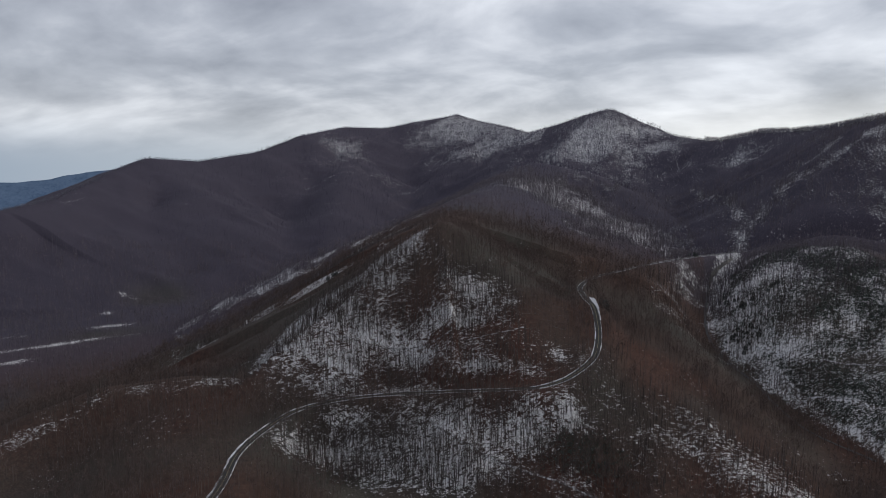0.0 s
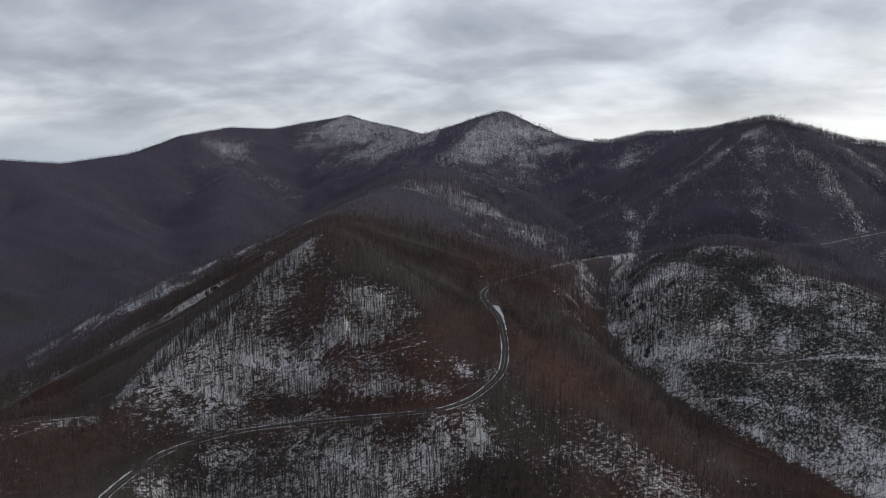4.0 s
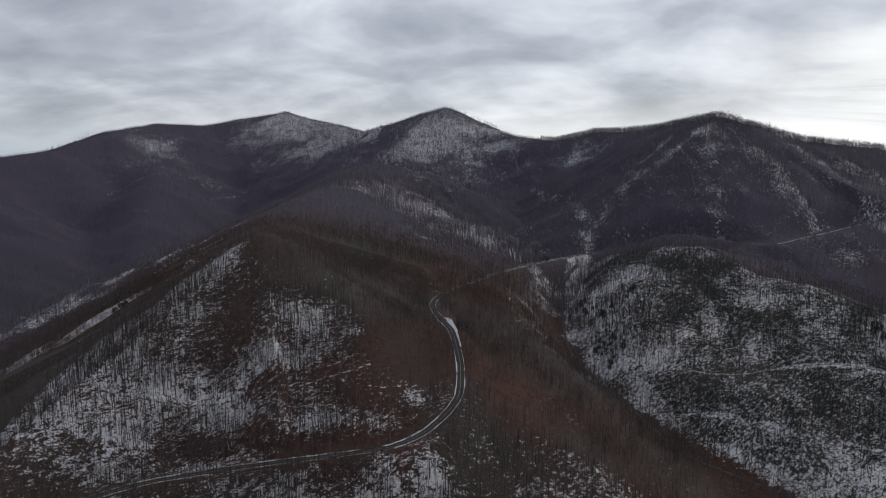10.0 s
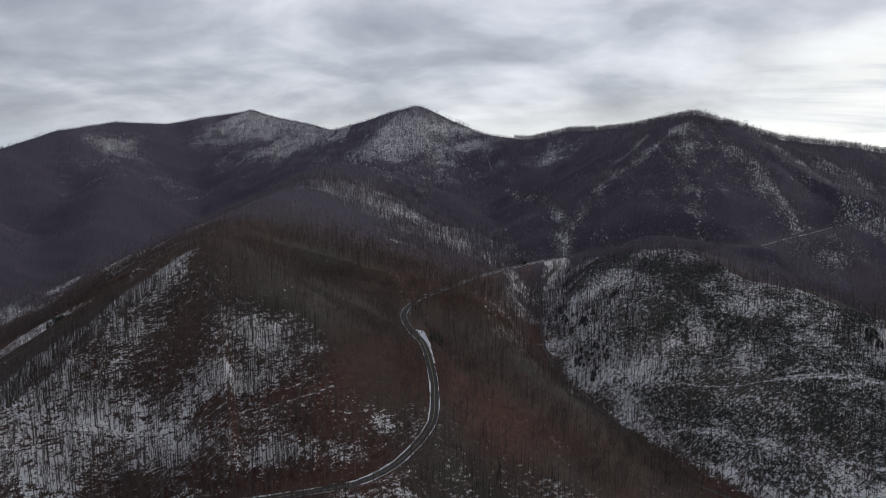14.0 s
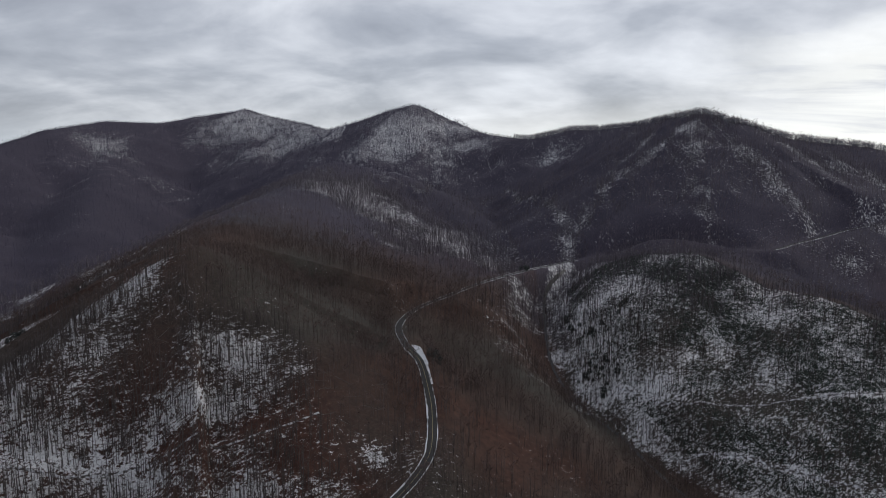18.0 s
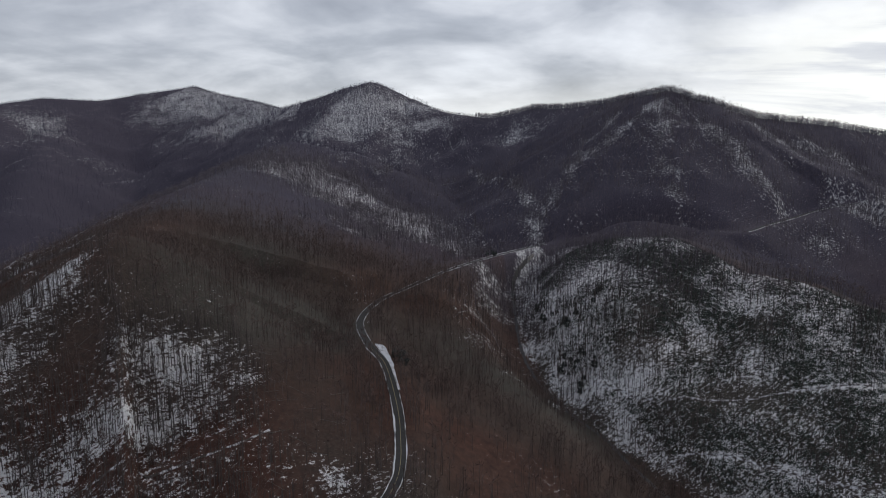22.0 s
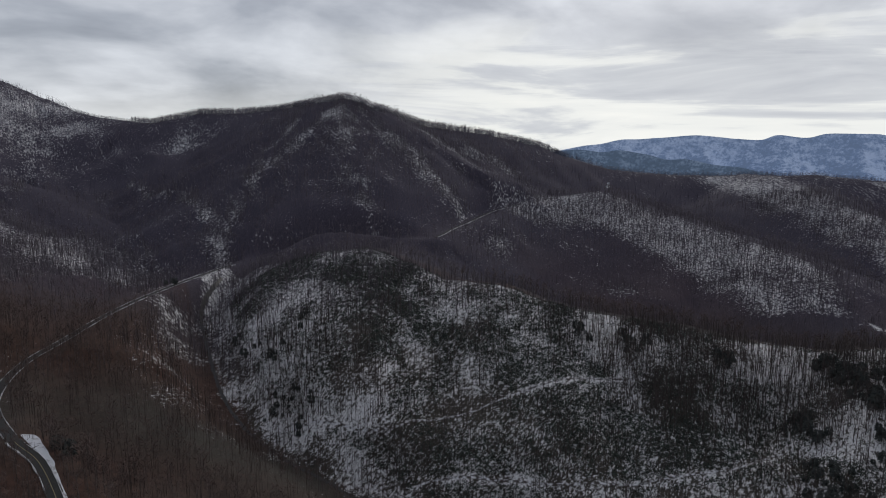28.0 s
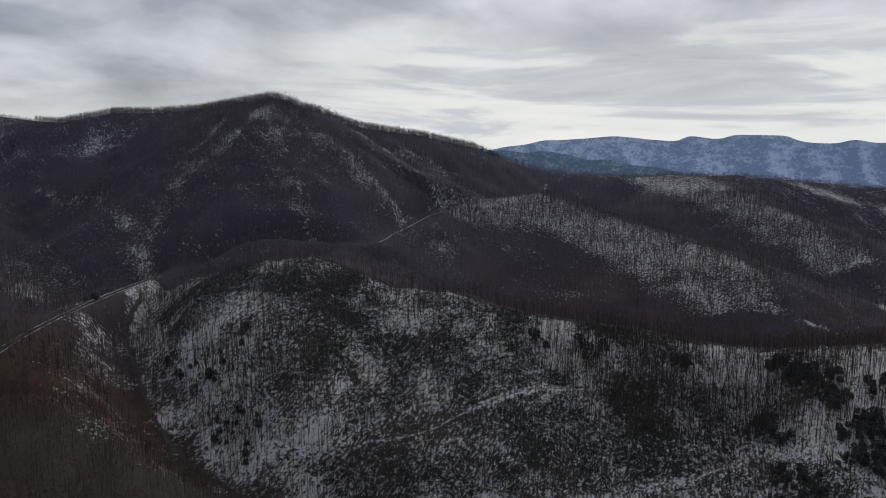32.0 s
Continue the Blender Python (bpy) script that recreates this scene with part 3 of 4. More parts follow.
def build_ground():
    ny, nx = XX.shape
    q = np.arange(ny * nx).reshape(ny, nx)
    faces = np.stack([q[:-1, :-1], q[:-1, 1:], q[1:, 1:], q[1:, :-1]], -1).reshape(-1, 4)
    me = mesh_from("ground", np.stack([XX, YY, ZZ], -1).reshape(-1, 3), faces, [M_GROUND], True)
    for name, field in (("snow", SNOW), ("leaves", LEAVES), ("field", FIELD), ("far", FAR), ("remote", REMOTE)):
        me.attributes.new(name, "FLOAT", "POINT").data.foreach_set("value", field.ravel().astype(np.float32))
    return tagged(new("ground", me), "steep wooded mountain land with patchy snow and brown leaf litter", "ground", kind="structure")


ground = build_ground()


# ---- road ----
def strip_mesh(name, line, left, right, lift, mat, ragged=0.0, seed=1, follow=False):
    """A ribbon along a line (x, y, z), from left to right metres off it, standing proud by lift with closed sides."""
    p = np.array(line, float)
    t = np.gradient(p[:, :2], axis=0)
    t /= np.linalg.norm(t, axis=1)[:, None]
    n = np.stack([-t[:, 1], t[:, 0]], -1)
    rng = np.random.default_rng(seed)
    wob = lambda: ragged * rng.uniform(-1, 1, len(p))
    a, b = p[:, :2] + n * (left + wob())[:, None], p[:, :2] + n * (right + wob())[:, None]
    za = ground_z(a[:, 0], a[:, 1]) if follow else p[:, 2] + EYE
    zb = ground_z(b[:, 0], b[:, 1]) if follow else p[:, 2] + EYE
    v = np.concatenate([np.c_[a, za + lift], np.c_[b, zb + lift], np.c_[a, za - 0.6], np.c_[b, zb - 0.6]])
    m = len(p)
    i = np.arange(m - 1)
    f = np.concatenate([np.stack([i + m, i + m + 1, i + 1, i], -1), np.stack([i, i + 1, i + 1 + 2 * m, i + 2 * m], -1), np.stack([i + m + 1, i + m, i + 3 * m, i + 3 * m + 1], -1)])
    return mesh_from(name, v, f, [mat])


def part(name, data, mat, parent, label="", m=None):
    if isinstance(data, bmesh.types.BMesh):
        me = bpy.data.meshes.new(name)
        data.to_mesh(me)
        data.free()
    else:
        me = data
    if mat and not me.materials:
        me.materials.append(mat)
    ob = new(name, me)
    ob.parent = parent
    if m is not None:
        ob.matrix_basis = m
    if label:
        ob["label"] = label
    return ob


ROAD_LINE = smoothed(ROAD, 4)
NEAR_ROAD = [tuple(p) for p in ROAD_LINE if p[0] < 205]
BEND_ROAD = [p for p in NEAR_ROAD if p[1] < 536]
SHELF_ROAD = [p for p in NEAR_ROAD if p[1] > 534]
FAR_ROAD = [tuple(p) for p in ROAD_LINE if p[0] > 455 and p[1] > 915]
road = tagged(new("road", strip_mesh("road", NEAR_ROAD, 2.9, -2.9, 0.25, M_ROAD)), "narrow two-lane grey asphalt mountain road with snow along its edges", "road", kind="structure")
part("centre_line", strip_mesh("centre_line", BEND_ROAD, 0.14, -0.14, 0.262, M_PAINT), None, road, "faded yellow centre line")
part("snow_bank", strip_mesh("snow_bank", [p for p in BEND_ROAD if p[1] < 352], 3.9, 2.7, 0.5, M_BANK, 0.5, 3), None, road, "ploughed old snow along the edge")
part("snow_bank", strip_mesh("snow_bank", [p for p in BEND_ROAD if p[1] > 348], 3.4, 2.8, 0.5, M_BANK, 0.35, 9), None, road, "ploughed old snow along the edge")
part("snow_bank", strip_mesh("snow_bank", BEND_ROAD, -2.85, -3.3, 0.45, M_BANK, 0.25, 4), None, road, "ploughed old snow along the edge")
part("snow_bank", strip_mesh("snow_bank", SHELF_ROAD, 3.1, 2.75, 0.4, M_BANK, 0.12, 5), None, road, "thin line of old snow along the edge")
part("snow_bank", strip_mesh("snow_bank", SHELF_ROAD, -2.75, -3.1, 0.4, M_BANK, 0.12, 6), None, road, "thin line of old snow along the edge")
far_road = tagged(new("road", strip_mesh("road", FAR_ROAD, 2.9, -2.9, 0.25, M_ROAD)), "mountain road climbing the far ridge between leafless woods", "road", kind="structure")
part("snow_bank", strip_mesh("snow_bank", FAR_ROAD, -2.6, -4.0, 0.6, M_BANK2, 0.5, 8), None, far_road, "snowed-up verge of the road")

# ---- distance ----
def far_range(name, line, depth, mat, seed, label, lump=12.0):
    """A far chain of hills: spurs and hollows that run down on both sides from an uneven crest."""
    p = smoothed(line, 18)
    t = np.gradient(p[:, :2], axis=0)
    t /= np.linalg.norm(t, axis=1)[:, None]
    n = np.stack([-t[:, 1], t[:, 0]], -1)
    s = np.concatenate([[0], np.cumsum(np.linalg.norm(np.diff(p[:, :2], axis=0), axis=1))])
    rows = np.linspace(-1, 1, 71)
    verts = []
    for r in rows:
        q = p[:, :2] + n * (r * depth)
        top = p[:, 2] + lump * soft_noise(s, s * 0, 110, seed + 6) - (BASE - 15)
        lift = (1 - abs(r)) ** 1.1
        bend = s + 90 * soft_noise(s, s * 0 + r * depth, 300, seed + 1) + 60 * r
        spurs = np.abs(soft_noise(bend, s * 0 + r * depth * 0.3, 240, seed)) * 0.50 + np.abs(soft_noise(bend, s * 0 + r * depth * 0.5, 95, seed + 2)) * 0.22 + np.abs(soft_noise(q[:, 0], q[:, 1], 45, seed + 3)) * 0.08
        cut = 1 - spurs * np.clip(abs(r) * 5, 0, 1)
        verts.append(np.c_[q, BASE - 15 + top * lift * cut + EYE])
    m = len(p)
    q = np.arange(m * len(rows)).reshape(len(rows), m)
    f = np.stack([q[:-1, :-1], q[:-1, 1:], q[1:, 1:], q[1:, :-1]], -1).reshape(-1, 4)
    return tagged(new(name, mesh_from(name, np.concatenate(verts), f, [mat], True)), label, "mountains", kind="structure")


# blue base colours and a faint glow carry the painted haze
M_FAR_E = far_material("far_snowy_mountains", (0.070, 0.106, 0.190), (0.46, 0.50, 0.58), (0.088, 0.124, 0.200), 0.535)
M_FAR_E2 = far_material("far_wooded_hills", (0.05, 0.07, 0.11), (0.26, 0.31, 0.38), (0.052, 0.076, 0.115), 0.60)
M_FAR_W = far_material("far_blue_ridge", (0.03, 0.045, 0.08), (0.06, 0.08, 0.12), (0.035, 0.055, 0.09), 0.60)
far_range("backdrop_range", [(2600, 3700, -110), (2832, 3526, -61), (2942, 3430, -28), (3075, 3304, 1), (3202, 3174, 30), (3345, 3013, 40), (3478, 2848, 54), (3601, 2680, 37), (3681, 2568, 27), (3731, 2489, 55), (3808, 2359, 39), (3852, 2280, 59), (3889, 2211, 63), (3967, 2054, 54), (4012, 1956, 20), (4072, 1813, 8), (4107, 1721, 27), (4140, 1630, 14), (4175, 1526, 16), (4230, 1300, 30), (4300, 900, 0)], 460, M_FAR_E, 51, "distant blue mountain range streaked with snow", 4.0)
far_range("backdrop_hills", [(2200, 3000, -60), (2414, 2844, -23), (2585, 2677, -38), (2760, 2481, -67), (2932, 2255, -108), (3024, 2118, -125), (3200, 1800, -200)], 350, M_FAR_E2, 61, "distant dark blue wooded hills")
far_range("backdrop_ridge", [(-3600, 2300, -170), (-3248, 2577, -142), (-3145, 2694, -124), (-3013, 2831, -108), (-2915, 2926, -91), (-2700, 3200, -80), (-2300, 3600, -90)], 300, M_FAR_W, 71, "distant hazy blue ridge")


# ---- woods ----
def tree_shape(rng, height, limbs, twigs, fat=1.0, sides=3, fine=False, slip=1.0, stem=None, low=0.36, plain=False):
    """A leafless tree: tapered trunk, limbs that sweep upwards, fine twigs as thin slips. Corners and triangles; base at the origin."""
    V, F, kind = [], [], []

    def spike(a, b, r, n, what):
        a, b = np.array(a), np.array(b)
        d = (b - a) / np.linalg.norm(b - a)
        s = np.cross(d, (0.3, 0.9, 0.2))
        s /= np.linalg.norm(s)
        u = np.cross(d, s)
        k = len(V)
        for i in range(n):
            w = 2 * math.pi * i / n
            V.append(a + r * (math.cos(w) * s + math.sin(w) * u))
        V.append(b)
        for i in range(n):
            F.append((k + i, k + (i + 1) % n, k + n))
            kind.append(what)

    lean = rng.uniform(-0.04, 0.04, 2) * height
    ring = 0.0165 * height * (stem or fat)
    if plain:
        spike((0, 0, -0.05 * height), (lean[0], lean[1], 0.95 * height), 1.2 * ring, 3, 0)
    else:
        top = np.array((lean[0] * 0.6, lean[1] * 0.6, height * 0.6))
        for i in range(sides):
            w = 2 * math.pi * i / sides
            V.append(np.array((ring * math.cos(w), ring * math.sin(w), -0.05 * height)))
        for i in range(sides):
            w = 2 * math.pi * i / sides
            V.append(top + 0.55 * ring * np.array((math.cos(w), math.sin(w), 0)))
        for i in range(sides):
            j = (i + 1) % sides
            F.extend([(i, j, sides + j), (i, sides + j, sides + i)])
            kind.extend([0, 0])
        V.append(np.array((lean[0], lean[1], height * 0.95)))
        for i in range(sides):
            F.append((sides + i, sides + (i + 1) % sides, 2 * sides))
            kind.append(0)
    ends = []
    for i in range(limbs):
        f = rng.uniform(low, 0.86)
        w = rng.uniform(0, 6.283)
        reach = height * rng.uniform(0.14, 0.27) * (1.25 - 0.6 * f)
        a = np.array((lean[0] * f, lean[1] * f, height * f))
        b = a + (reach * math.cos(w), reach * math.sin(w), reach * rng.uniform(0.5, 1.15))
        if fine:
            spike(a, b, 0.0072 * height * fat, 4, 2 + i)
        else:
            s = np.cross(b - a, rng.normal(0, 1, 3))
            s *= 0.0062 * height * fat / np.linalg.norm(s)
            k = len(V)
            V.extend([a - s, a + s, b])
            F.append((k, k + 1, k + 2))
            kind.append(0)
        ends.append((a, b))
    for i in range(twigs):
        a, b = ends[i % len(ends)] if ends else (np.array((0, 0, height * 0.5)), np.array((0, 0, height)))
        o = a + (b - a) * rng.uniform(0.35, 1.0)
        tip = o + np.array((*rng.normal(0, 0.085, 2), rng.uniform(0.02, 0.13))) * height
        d = tip - o
        s = np.cross(d, rng.normal(0, 1, 3))
        s *= 0.0085 * height * fat * slip / np.linalg.norm(s)
        k = len(V)
        V.extend([o - s, o + s, tip])
        F.append((k, k + 1, k + 2))
        kind.append(1)
    return np.array(V), np.array(F), np.array(kind)


def planted(name, shapes, x, y, size, mats, seed, label, sink=0.0):
    """All trees of a wood as one mesh: each place takes one of the shapes, turned and scaled."""
    rng = np.random.default_rng(seed)
    z = ground_z(x, y) - sink
    pick = rng.integers(0, len(shapes), len(x))
    VV, FF, KK, base = [], [], [], 0
    for s, (v, f, kind) in enumerate(shapes):
        at = np.flatnonzero(pick == s)
        if not len(at):
            continue
        w = rng.uniform(0, 6.283, len(at))
        c, si = np.cos(w)[:, None], np.sin(w)[:, None]
        k = size[at][:, None]
        px = (v[None, :, 0] * c - v[None, :, 1] * si) * k + x[at][:, None]
        py = (v[None, :, 0] * si + v[None, :, 1] * c) * k + y[at][:, None]
        pz = v[None, :, 2] * k + z[at][:, None]
        VV.append(np.stack([px, py, pz], -1).reshape(-1, 3))
        FF.append((f[None] + (np.arange(len(at)) * len(v))[:, None, None] + base).reshape(-1, 3))
        KK.append(np.tile(kind, len(at)))
        base += len(at) * len(v)
    me = mesh_from(name, np.concatenate(VV), np.concatenate(FF), mats, False, np.concatenate(KK))
    return tagged(new(name, me), label, "woods", kind="stuff")


def sow(rng, count, reach, bearing):
    """Random places between two distances from the middle of the flight and between two bearings (degrees east of north)."""
    d = np.sqrt(rng.uniform(reach[0] ** 2, reach[1] ** 2, count))
    a = np.radians(rng.uniform(*bearing, count))
    return d * np.sin(a), d * np.cos(a)


def free_of_road(x, y, gap):
    """Away from the two stretches of road that lie open; between them the woods close over it."""
    near = [tuple(p) for p in ROAD_FINE if p[0] < 215]
    beyond = [tuple(p) for p in ROAD_FINE if p[0] > 432]
    return (to_line(x, y, near)[0] > gap) & (to_line(x, y, beyond)[0] > gap)


def sow_along(rng, lines, step, spread_m):
    """Random places along ridge lines."""
    out = []
    for line in lines:
        p = smoothed(line, step)[:, :2]
        out.append(p + rng.normal(0, spread_m, p.shape))
    return np.concatenate(out).T


TRACKS = {
    "track_upper": [(166, 630), (181, 612), (201, 586), (237, 572), (268, 560), (296, 557), (326, 551), (372, 542), (410, 515)],
    "track_lower": [(196, 530), (212, 532), (236, 519), (262, 498), (290, 470), (317, 456), (372, 428), (420, 395)],
    "track_under_road": [(-125, 288), (-99, 275), (-61, 267), (-30, 266), (-1, 264), (40, 258)],
    "track_on_spur": [(-270, 364), (-247, 363), (-209, 364), (-181, 372), (-167, 376), (-126, 386), (-93, 400), (-74, 412)],
}


def build_woods():
    rng = np.random.default_rng(11)
    near = [tree_shape(rng, 1.0, 7, 20, 1.1, slip=0.9, stem=0.7) for _ in range(16)]
    near_snow = [tree_shape(rng, 1.0, 4, 6, 1.0, slip=0.8, stem=1.0) for _ in range(12)]
    mid = [tree_shape(rng, 1.0, 4, 9, 1.5, slip=1.0, stem=0.8, plain=True) for _ in range(12)]
    mid_snow = [tree_shape(rng, 1.0, 2, 4, 1.4, slip=0.9, stem=1.1, plain=True) for _ in range(12)]
    far = [tree_shape(rng, 1.0, 3, 6, 2.0, slip=0.9, stem=1.1, plain=True) for _ in range(10)]
    far_snow = [tree_shape(rng, 1.0, 2, 3, 2.0, slip=0.9, stem=1.5, plain=True) for _ in range(10)]
    crest = [tree_shape(rng, 1.0, 9, 24, 1.2, slip=1.0, stem=0.8, low=0.04) for _ in range(12)]

    def snowy(x, y):
        return grid_value(SNOW, x, y) > rng.uniform(0.24, 0.36, len(x))

    def clear(x, y, gap, more):
        ok = free_of_road(x, y, gap) & (free_of_road(x, y, more) | (y < 560) | ((x > 180) & (x < 540)))
        for pts in TRACKS.values():
            ok &= to_line(x, y, [(a, b, 0) for a, b in pts])[0] > 3.0
        meadow = sum(blob(x, y, *d) for d in DRIFTS[-1][1][:11])
        return ok & (meadow < 0.35)

    # near slopes: twiggy brown woods, and plainer trunks where the snow shows between them
    x, y = sow(rng, 76000, (200, 910), (-70, 80))
    thick = 0.65 + 0.5 * soft_noise(x, y, 60, 81) + 0.35 * soft_noise(x, y, 20, 82)
    keep = (np.hypot(x, y) < 800 + rng.normal(0, 50, len(x))) & clear(x, y, 5.0, 5.5) & (y > 120) & ((y > 235) | (x < -170)) & (thick > rng.uniform(0, 0.8, len(x)))
    d, _, side = to_line(x, y, RIDGES["east_hill"][3])
    c, _, cs = to_line(x, y, CREEK)
    face = (side < 0) & (cs > 0) & (d < 265) & (y > 330)
    keep &= ~face | (rng.uniform(0, 1, len(x)) > np.where((x > 380) | (x < 230), 0.0, 0.55))
    x, y = x[keep], y[keep]
    wx, wy = rng.uniform(-230, 50, 2600), rng.uniform(232, 325, 2600)
    keep = clear(wx, wy, 7, 7)
    x, y = np.concatenate([x, wx[keep]]), np.concatenate([y, wy[keep]])
    wx, wy = rng.uniform(-320, -50, 3200), rng.uniform(330, 480, 3200)
    keep = clear(wx, wy, 7, 7) & (grid_value(SNOW, wx, wy) > 0.3)
    x, y = np.concatenate([x, wx[keep]]), np.concatenate([y, wy[keep]])
    wx, wy = rng.uniform(-330, -20, 9000), rng.uniform(480, 1000, 9000)
    keep = (to_line(wx, wy, RIDGES["spine"][3])[0] < rng.uniform(60, 150, len(wx))) & clear(wx, wy, 7, 9) & (wy < 800 + rng.normal(0, 90, len(wx)))
    x, y = np.concatenate([x, wx[keep]]), np.concatenate([y, wy[keep]])
    hx, hy = rng.uniform(110, 330, 1200), rng.uniform(540, 870, 1200)
    d, _, side = to_line(hx, hy, RIDGES["east_hill"][3])
    c, _, cs = to_line(hx, hy, CREEK)
    more = (side < 0) & (cs > 0) & (d > 12) & (c < 55)
    x, y = np.concatenate([x, hx[more]]), np.concatenate([y, hy[more]])
    ex, ey = sow(rng, 4200, (440, 720), (36, 66))
    d, _, side = to_line(ex, ey, RIDGES["east_hill"][3])
    more = (side < 0) & (d < 130) & (ex > 370)
    x, y = np.concatenate([x, ex[more]]), np.concatenate([y, ey[more]])
    white = snowy(x, y)
    thin = ~white & (rng.uniform(0, 1, len(x)) < 0.78)
    size = rng.uniform(11, 19, len(x)) * rng.choice([1, 1, 1, 0.6], len(x))
    d, _, side = to_line(x, y, RIDGES["spur_near"][3])
    e, _, _ = to_line(x, y, RIDGES["spine"][3])
    size = size * np.where((side < 0) & (d < 130) & (x < -190) & (y > 380), 0.5, 1.0) * (0.55 + 0.45 * np.clip((e - 35) / 110, 0, 1))
    planted("bare_forest", near, x[thin], y[thin], size[thin], [M_BARK, M_TWIG], 1, "leafless grey-brown hardwood forest on the near slopes")
    planted("bare_forest", near_snow, x[white], y[white], size[white], [M_TRUNK, M_BARK], 6, "straight dark leafless trunks standing in snow")
    # middle slopes
    x, y = sow(rng, 136000, (680, 1500), (-64, 80))
    edge = np.hypot(x, y) > 800 + rng.normal(0, 50, len(x))
    x, y = x[edge], y[edge]
    thick = 0.75 + 0.5 * soft_noise(x, y, 60, 83)
    white = snowy(x, y)
    keep = clear(x, y, 6, 13) & ((white & ((x > -280) | (rng.uniform(0, 1, len(x)) < 0.5))) | (~white & (thick > rng.uniform(0, 0.8, len(x))) & (rng.uniform(0, 1, len(x)) < 0.26)))
    x, y, white = x[keep], y[keep], white[keep]
    e, _, _ = to_line(x, y, RIDGES["spine"][3])
    size = rng.uniform(11, 18, len(x)) * np.where(y < 1150, 0.55 + 0.45 * np.clip((e - 35) / 110, 0, 1), 1.0)
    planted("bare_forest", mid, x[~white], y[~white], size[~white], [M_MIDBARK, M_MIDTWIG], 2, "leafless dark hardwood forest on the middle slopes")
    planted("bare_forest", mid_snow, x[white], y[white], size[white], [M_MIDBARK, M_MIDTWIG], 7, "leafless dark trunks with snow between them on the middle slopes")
    # far slopes
    x, y = sow(rng, 110000, (1500, 2900), (-44, 40))
    white = snowy(x, y)
    keep = (y < 2750) & ((y < 2150) | (x < -150)) & (white | (rng.uniform(0, 1, len(x)) < 0.22))
    x, y, white = x[keep], y[keep], white[keep]
    ex, ey = sow(rng, 7000, (1500, 2600), (40, 78))
    x, y, white = np.concatenate([x, ex]), np.concatenate([y, ey]), np.concatenate([white, np.zeros(len(ex), bool)])
    below = (to_line(x, y, RIDGES["main_range_west"][3])[0] > 34) & (to_line(x, y, RIDGES["main_range_mid"][3])[0] > 34)
    x, y, white = x[below], y[below], white[below]
    size = rng.uniform(9, 15, len(x))
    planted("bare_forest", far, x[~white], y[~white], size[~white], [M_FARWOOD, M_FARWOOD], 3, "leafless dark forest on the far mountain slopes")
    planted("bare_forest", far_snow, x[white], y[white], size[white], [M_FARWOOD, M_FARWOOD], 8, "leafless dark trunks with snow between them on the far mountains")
    x, y = sow_along(rng, [RIDGES[k][3] for k in ("main_range_west", "main_range_mid")] * 3, 1.3, 9)
    east = RIDGES["main_range_east"][3]
    ex, ey = sow_along(rng, [east[:13]] * 5 + [east[12:]] * 2, 1.0, 12)
    x, y = np.concatenate([x, ex]), np.concatenate([y, ey])
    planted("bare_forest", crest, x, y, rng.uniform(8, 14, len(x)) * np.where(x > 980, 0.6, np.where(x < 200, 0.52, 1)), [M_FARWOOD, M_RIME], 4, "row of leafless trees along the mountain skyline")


build_woods()


def leaf_clump(rng, n, flat=0.75):
    """A low evergreen bush: many leafy slips scattered through a dome."""
    V, F = [], []
    for i in range(n):
        d = rng.normal(0, 1, 3)
        d /= np.linalg.norm(d)
        c = d * rng.uniform(0.45, 1.0) * (1, 1, flat)
        c[2] = abs(c[2])
        u, w = rng.normal(0, 1, 3), rng.normal(0, 1, 3)
        k = len(V)
        V.extend([c + 0.44 * u / np.linalg.norm(u), c - 0.20 * w / np.linalg.norm(w), c + 0.30 * w / np.linalg.norm(w)])
        F.append((k, k + 1, k + 2))
    return np.array(V), np.array(F), np.zeros(n, int)


LUSH = [(302, 765, 20, 26), (302, 610, 30, 46), (352, 622, 32, 26), (226, 594, 22, 20), (420, 505, 60, 46), (378, 462, 46, 36), (330, 500, 50, 22), (465, 460, 20, 26), (250, 510, 40, 26)]
OPEN_SNOW = [(270, 828, 18, 13), (335, 684, 22, 20), (268, 643, 9, 22), (226, 634, 18, 7), (165, 700, 26, 90), (505, 450, 40, 60), (470, 370, 40, 26), (540, 350, 50, 60), (445, 590, 26, 50)]


